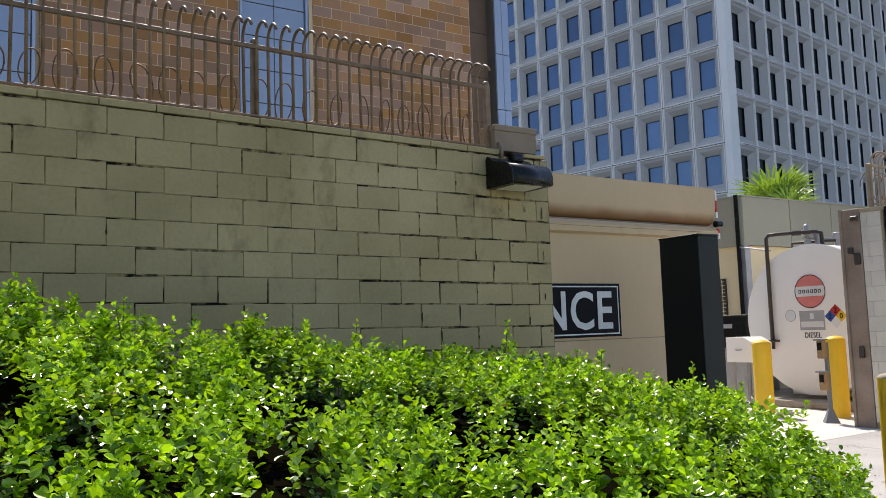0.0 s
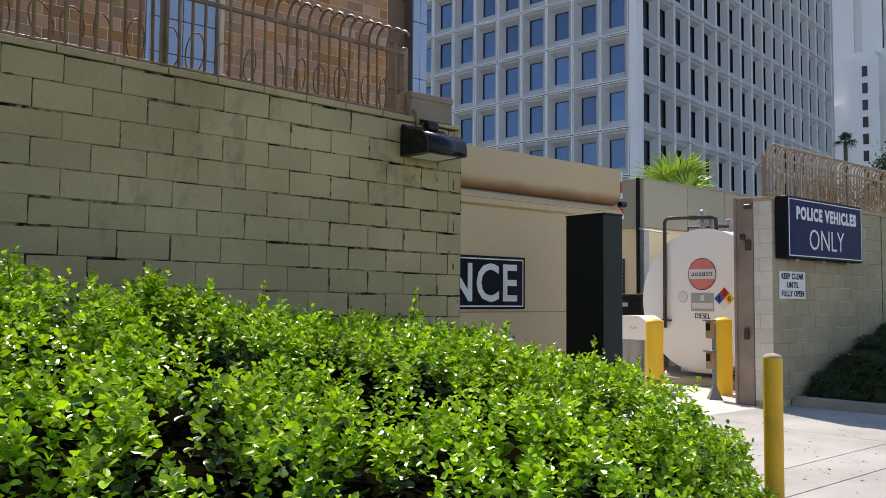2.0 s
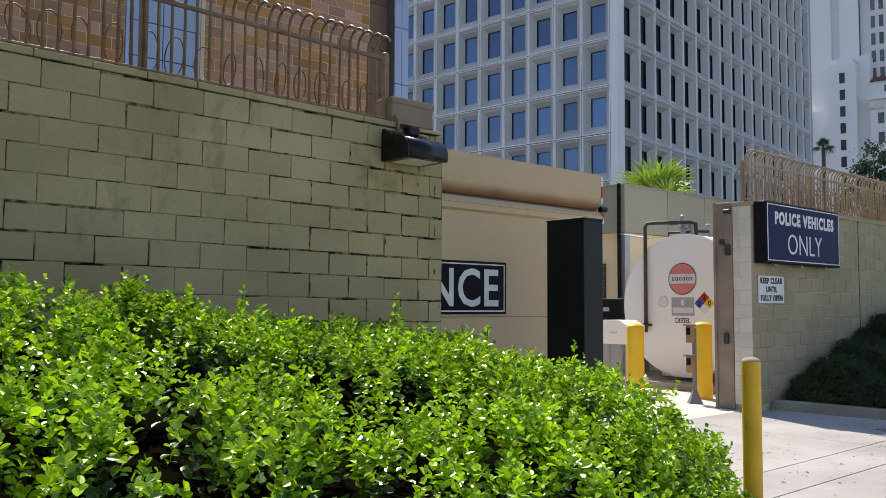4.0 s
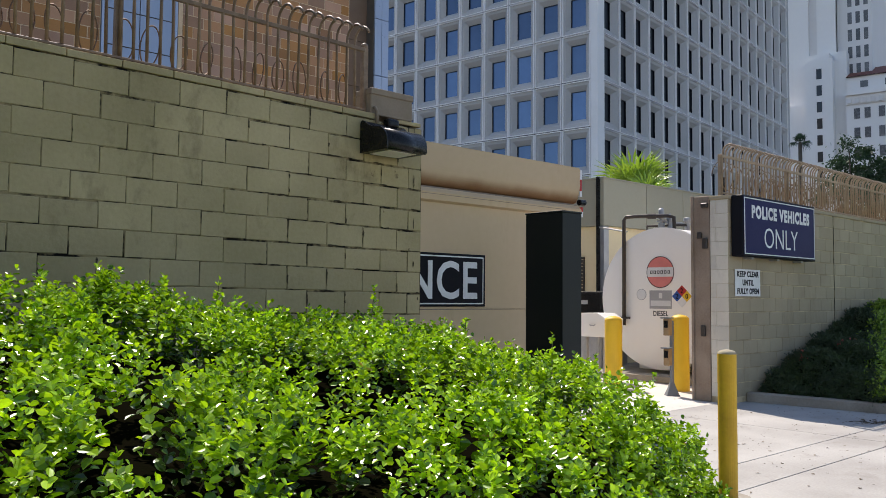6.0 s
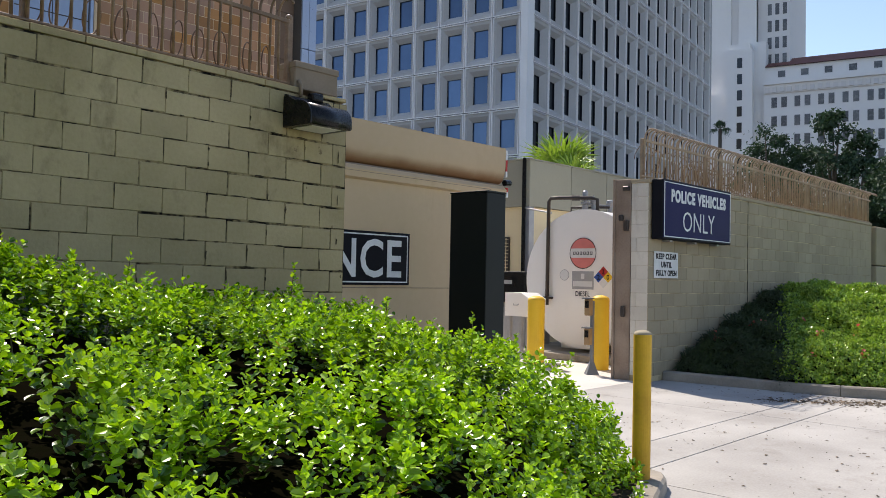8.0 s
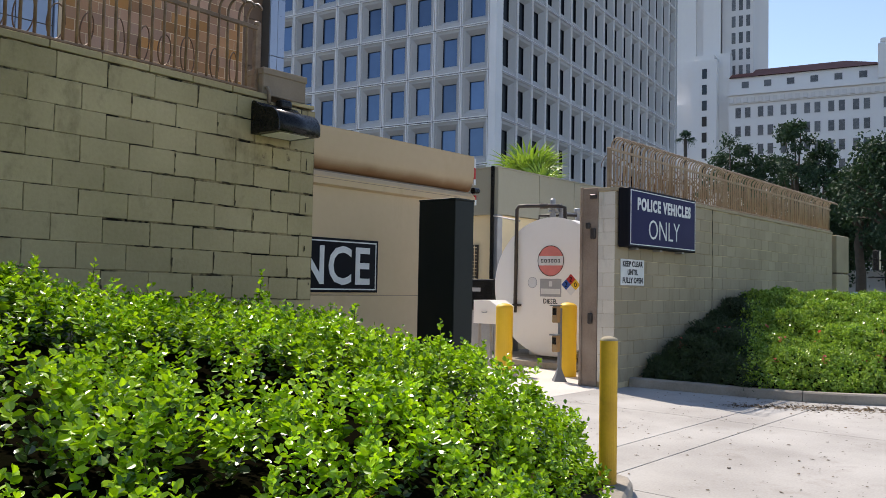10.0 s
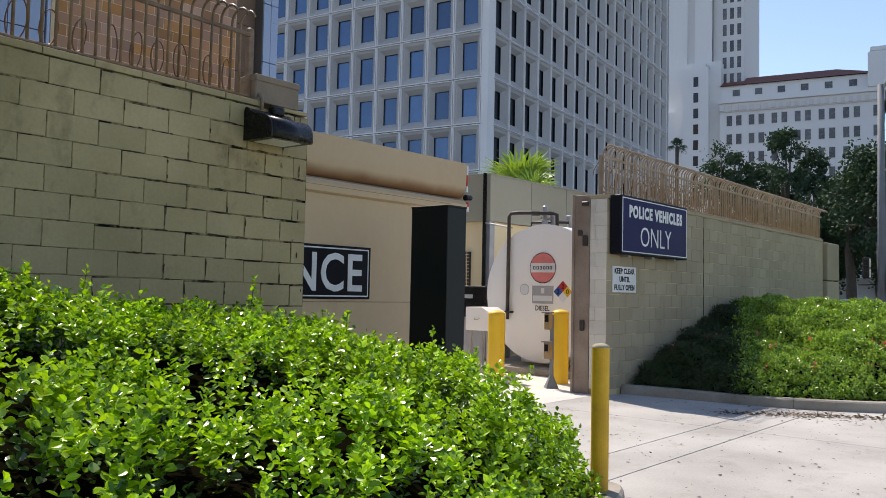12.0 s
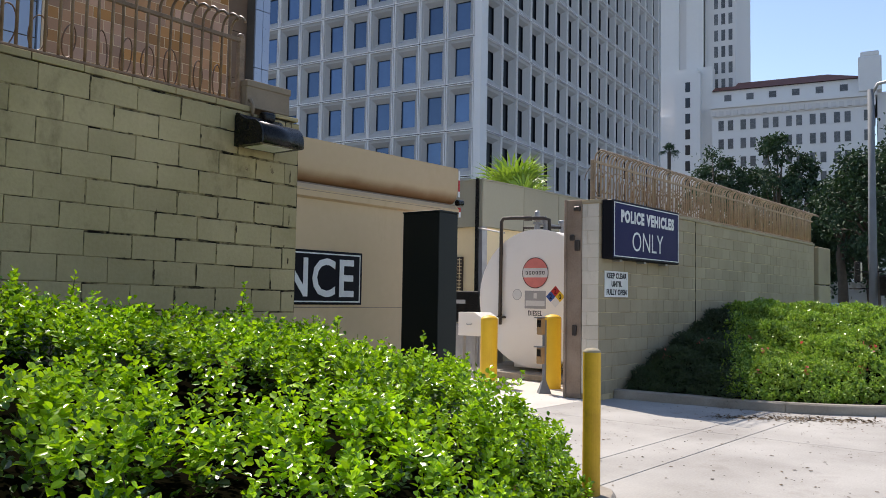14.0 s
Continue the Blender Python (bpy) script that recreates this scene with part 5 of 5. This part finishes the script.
# ---- trees and palms ----
def tree(x, y, height, spread, seed, label, leaf=0.16, clumps=70, per=130, base=0.35):
    r = np.random.default_rng(seed)
    t = thing("tree", (x, y, 0), label, "tree")
    trunk = bmesh.new()
    fork = height * base
    tube([(x, y, 0), (x + 0.1, y, fork * 0.6), (x, y + 0.1, fork), (x + 0.2, y, height * 0.8)], [0.28, 0.22, 0.18, 0.05], trunk, 10)
    cen = []
    for i in range(clumps):
        a, h = r.uniform(0, 6.28), r.uniform(0, 1) ** 0.8
        zz = fork * 0.9 + (height - fork * 0.9) * h
        wide = spread * math.sqrt(max(0.05, 1 - (1.5 * h - 0.55) ** 2)) * r.uniform(0.35, 1.05)
        cen.append((x + wide * math.cos(a), y + wide * math.sin(a), zz))
    for c in cen[::5]:
        zz = fork + (c[2] - fork) * 0.3
        tube([(x, y, zz - 0.2), ((x + c[0]) / 2, (y + c[1]) / 2, (zz + c[2]) / 2 + 0.2), c], [0.09, 0.05, 0.02], trunk, 6)
    part("trunk", trunk, BARK, t, smooth=True)
    P = np.concatenate([np.array(c) + r.normal(0, 1, (per, 3)) * np.array([0.5, 0.5, 0.36]) * r.uniform(0.6, 1.2) * spread / 3 for c in cen])
    n = len(P)
    v, f = leaf_cloud(P, unit_rows(r.normal(size=(n, 3)) + np.array([0, 0, -0.4])), unit_rows(r.normal(size=(n, 3)) + np.array([0, 0, 0.8])), r.uniform(0.7, 1.3, n) * leaf, r.uniform(0.7, 1.3, n) * leaf * 0.6)
    raw("crown", v, f, LEAF_TREE, t)
    return t


TREE = "dark green broadleaf street tree with an uneven crown"
tree(44, 17.1, 9.7, 1.5, 1, TREE, clumps=40)
tree(45, 15.7, 8.5, 2.0, 8, TREE, clumps=50)
tree(43, 13.4, 9.9, 1.3, 2, TREE, clumps=40)
tree(44, 12.4, 9.2, 1.1, 3, TREE, clumps=36)
tree(42, 10.2, 7.3, 2.0, 9, TREE, clumps=60, base=0.52)
tree(38, 8.0, 7.6, 2.0, 4, TREE, clumps=60, base=0.52)
tree(46, 9.8, 6.4, 3.4, 7, TREE, clumps=80)
tree(36, 5.6, 8.6, 2.1, 5, TREE, clumps=60, base=0.5)
tree(48, 14.0, 5.6, 3.4, 6, TREE, clumps=80)


def fan_palm(x, y, z, trunk_top, fronds, size, seed, label, mat, droop=0.18, k=13, wide=0.032, low=0.35):
    r = np.random.default_rng(seed)
    p = thing("palm", (x, y, z), label, "palm")
    part("trunk", tube([(x, y, z), (x, y, trunk_top)], [0.17, 0.13], None, 10), BARK, p, smooth=True)
    for i in range(fronds):
        az, el = 2.4 * i + r.uniform(-0.3, 0.3), r.uniform(low, 1.45)
        d = Vector((math.cos(az) * math.cos(el), math.sin(az) * math.cos(el), math.sin(el)))
        side = d.cross(Vector((0, 0, 1))).normalized()
        up = side.cross(d)
        hub = Vector((x, y, trunk_top)) + d * size * 0.5
        bm = bmesh.new()
        tube([(x, y, trunk_top - 0.05), hub], 0.012, bm, 4)
        for j in range(k):
            a = (j / (k - 1) - 0.5) * 3.6
            way = (d * math.cos(a) + side * math.sin(a)).normalized()
            ln = size * (0.75 - 0.12 * abs(a)) * r.uniform(0.85, 1.1)
            w = side * math.cos(a) - d * math.sin(a)
            q0, q1, q2 = hub, hub + way * ln * 0.55 + up * 0.03, hub + way * ln - Vector((0, 0, ln * droop * r.uniform(0.4, 1.2)))
            vs = [bm.verts.new(q) for q in (q0, q1 - w * wide * size, q1 + up * 0.012, q1 + w * wide * size, q2)]
            bm.faces.new((vs[0], vs[1], vs[2]))
            bm.faces.new((vs[0], vs[2], vs[3]))
            bm.faces.new((vs[1], vs[4], vs[2]))
            bm.faces.new((vs[2], vs[4], vs[3]))
        part("frond", bm, mat, p)
    return p


fan_palm(20.0, 13.75, 0, 4.35, 22, 1.35, 3, "bright green fan palm behind the enclosure parapet", LEAF_PALM)
fan_palm(19.0, 12.7, 0, 4.05, 16, 0.85, 5, "bright green fan palm behind the enclosure parapet", LEAF_PALM)
fan_palm(19.5, 19.6, 0, 4.3, 16, 1.0, 9, "bright green fan palm behind the gate", LEAF_PALM)
fan_palm(60.0, 26.9, 0, 13.0, 24, 0.75, 12, "tall dark fan palm with drooping fronds", LEAF_TREE, 0.7, 13, 0.03, -0.5)

# ---- street side ----
pole = thing("street_pole", (27.0, 5.70, 0), "pale grey street light and signal pole", "street pole")
part("mast", tube([(27, 5.70, 0), (27, 5.70, 4.0), (27, 5.70, 7.9)], [0.13, 0.11, 0.09], None, 16), POLE_GREY, pole, smooth=True)
part("arm", tube([(27, 5.70, 7.7), (27.0, 5.5, 8.05), (26.9, 4.7, 8.1)], 0.05, None, 8), STEEL, pole, smooth=True)
part("luminaire", box(26.8, 27.0, 4.3, 4.8, 8.02, 8.14, 0.03), STEEL, pole)
for zz, yy, w, h in ((2.45, 6.10, 0.18, 0.6), (2.05, 5.40, 0.22, 0.6)):
    sg = part("signal_head", box(26.85, 27.1, yy - w / 2, yy + w / 2, zz - h / 2, zz + h / 2, 0.02), BLACK, pole, "black signal housing")
    for q in (-0.3, 0.0, 0.3):
        part("visor", box(26.75, 26.85, yy - w / 3, yy + w / 3, zz + h * q + 0.06, zz + h * q + 0.08), BLACK, sg)
for zz in (1.95, 2.45):
    part("bracket", tube([(27, 5.4, zz), (27, 6.35, zz)], 0.02, None, 6), BLACK, pole)
lowwall = part("wall_street", box(46, 46.3, 4, 30, 0, 2.6), PALE)
tagged(lowwall, "low pale wall across the street", "wall", kind="structure")
car = thing("car", (38, 8.3, 0), "light blue parked car with a dark windscreen", "car")
cb = profile_x([(6.2, 0.4), (6.1, 0.75), (7.0, 0.98), (7.7, 1.48), (9.1, 1.52), (9.9, 1.02), (10.5, 0.9), (10.5, 0.4)], 34.0, 35.8)
bmesh.ops.bevel(cb, geom=cb.edges[:], offset=0.07, segments=2, affect="EDGES")
part("body", cb, CAR_BLUE, car)
part("side_window", profile_x([(7.25, 1.02), (7.78, 1.42), (9.05, 1.45), (9.6, 1.04)], 33.99, 34.01), CAR_GLASS, car)
for xx in (33.98, 35.62):
    for yy in (7.0, 9.6):
        wh = part("wheel", tube([(xx, yy, 0.32), (xx + 0.2, yy, 0.32)], 0.32, None, 18), TYRE, car)
        part("rim", tube([(xx - 0.01, yy, 0.32), (xx + 0.21, yy, 0.32)], 0.2, None, 14), STEEL, wh)

# ---- fallen leaves ----
n = 620
lx, ly = rng.uniform(5.9, 13.0, n), rng.uniform(-1.0, 5.6, n)
nearkerb = rng.uniform(0, 1, n) < 0.45
lx = np.where(nearkerb, rng.normal(11.45, 0.3, n), lx)
ly = np.where(nearkerb, np.clip(rng.normal(3.2, 0.6, n), 0.5, 5.5), ly)
ok = ly < np.interp(lx, [11.3, 11.6, 11.75, 12.3, 13.2], [6, 4.3, 3.5, 2.4, 1.6])
lx, ly = lx[ok], ly[ok]
n = len(lx)
v, f = leaf_cloud(np.stack([lx, ly, np.full(n, 0.008)], 1), unit_rows(np.stack([rng.normal(size=n), rng.normal(size=n), np.full(n, 0.05)], 1)), unit_rows(np.stack([rng.normal(0, 0.2, n), rng.normal(0, 0.2, n), np.ones(n)], 1)), rng.uniform(0.02, 0.05, n), rng.uniform(0.012, 0.028, n), -0.1)
tagged(raw("fallen_leaves", v, f, LEAF_DRY), "dry brown leaves scattered on the concrete", "leaves", kind="stuff")

# ---- grit on the drive ----
n = 1500
gx, gy = rng.uniform(5.8, 12.5, n), rng.uniform(-2.5, 9.5, n)
ok = (gy < np.interp(gx, [11.3, 11.6, 11.75, 12.3, 13.2], [12, 4.3, 3.5, 2.4, 1.6])) & ~((gx < 6.9) & (gy > 2.8))
gx, gy = gx[ok], gy[ok]
n = len(gx)
v, f = leaf_cloud(np.stack([gx, gy, np.full(n, 0.004)], 1), unit_rows(np.stack([rng.normal(size=n), rng.normal(size=n), np.zeros(n)], 1)), np.tile([0.0, 0.0, 1.0], (n, 1)), rng.uniform(0.008, 0.026, n), rng.uniform(0.005, 0.014, n), -0.1)
tagged(raw("grit", v, f, SOIL), "dark specks of grit scattered on the concrete", "grit", kind="stuff")

n = 420
s = rng.uniform(0, 1, n)
lx = 10.62 + 1.15 * s + rng.normal(0, 0.10, n)
ly = np.interp(s, [0, 0.35, 1], [4.15, 3.55, 2.45]) + rng.normal(0, 0.09, n)
v, f = leaf_cloud(np.stack([lx, ly, rng.uniform(0.004, 0.012, n)], 1), unit_rows(np.stack([rng.normal(size=n), rng.normal(size=n), 0.2 * rng.normal(size=n)], 1)), unit_rows(np.stack([0.4 * rng.normal(size=n), 0.4 * rng.normal(size=n), np.ones(n)], 1)), rng.uniform(0.03, 0.075, n), rng.uniform(0.018, 0.035, n), -0.12)
tagged(raw("leaf_litter", v, f, LEAF_DRY), "brown leaf litter drifted against the kerb", "leaves", kind="stuff")
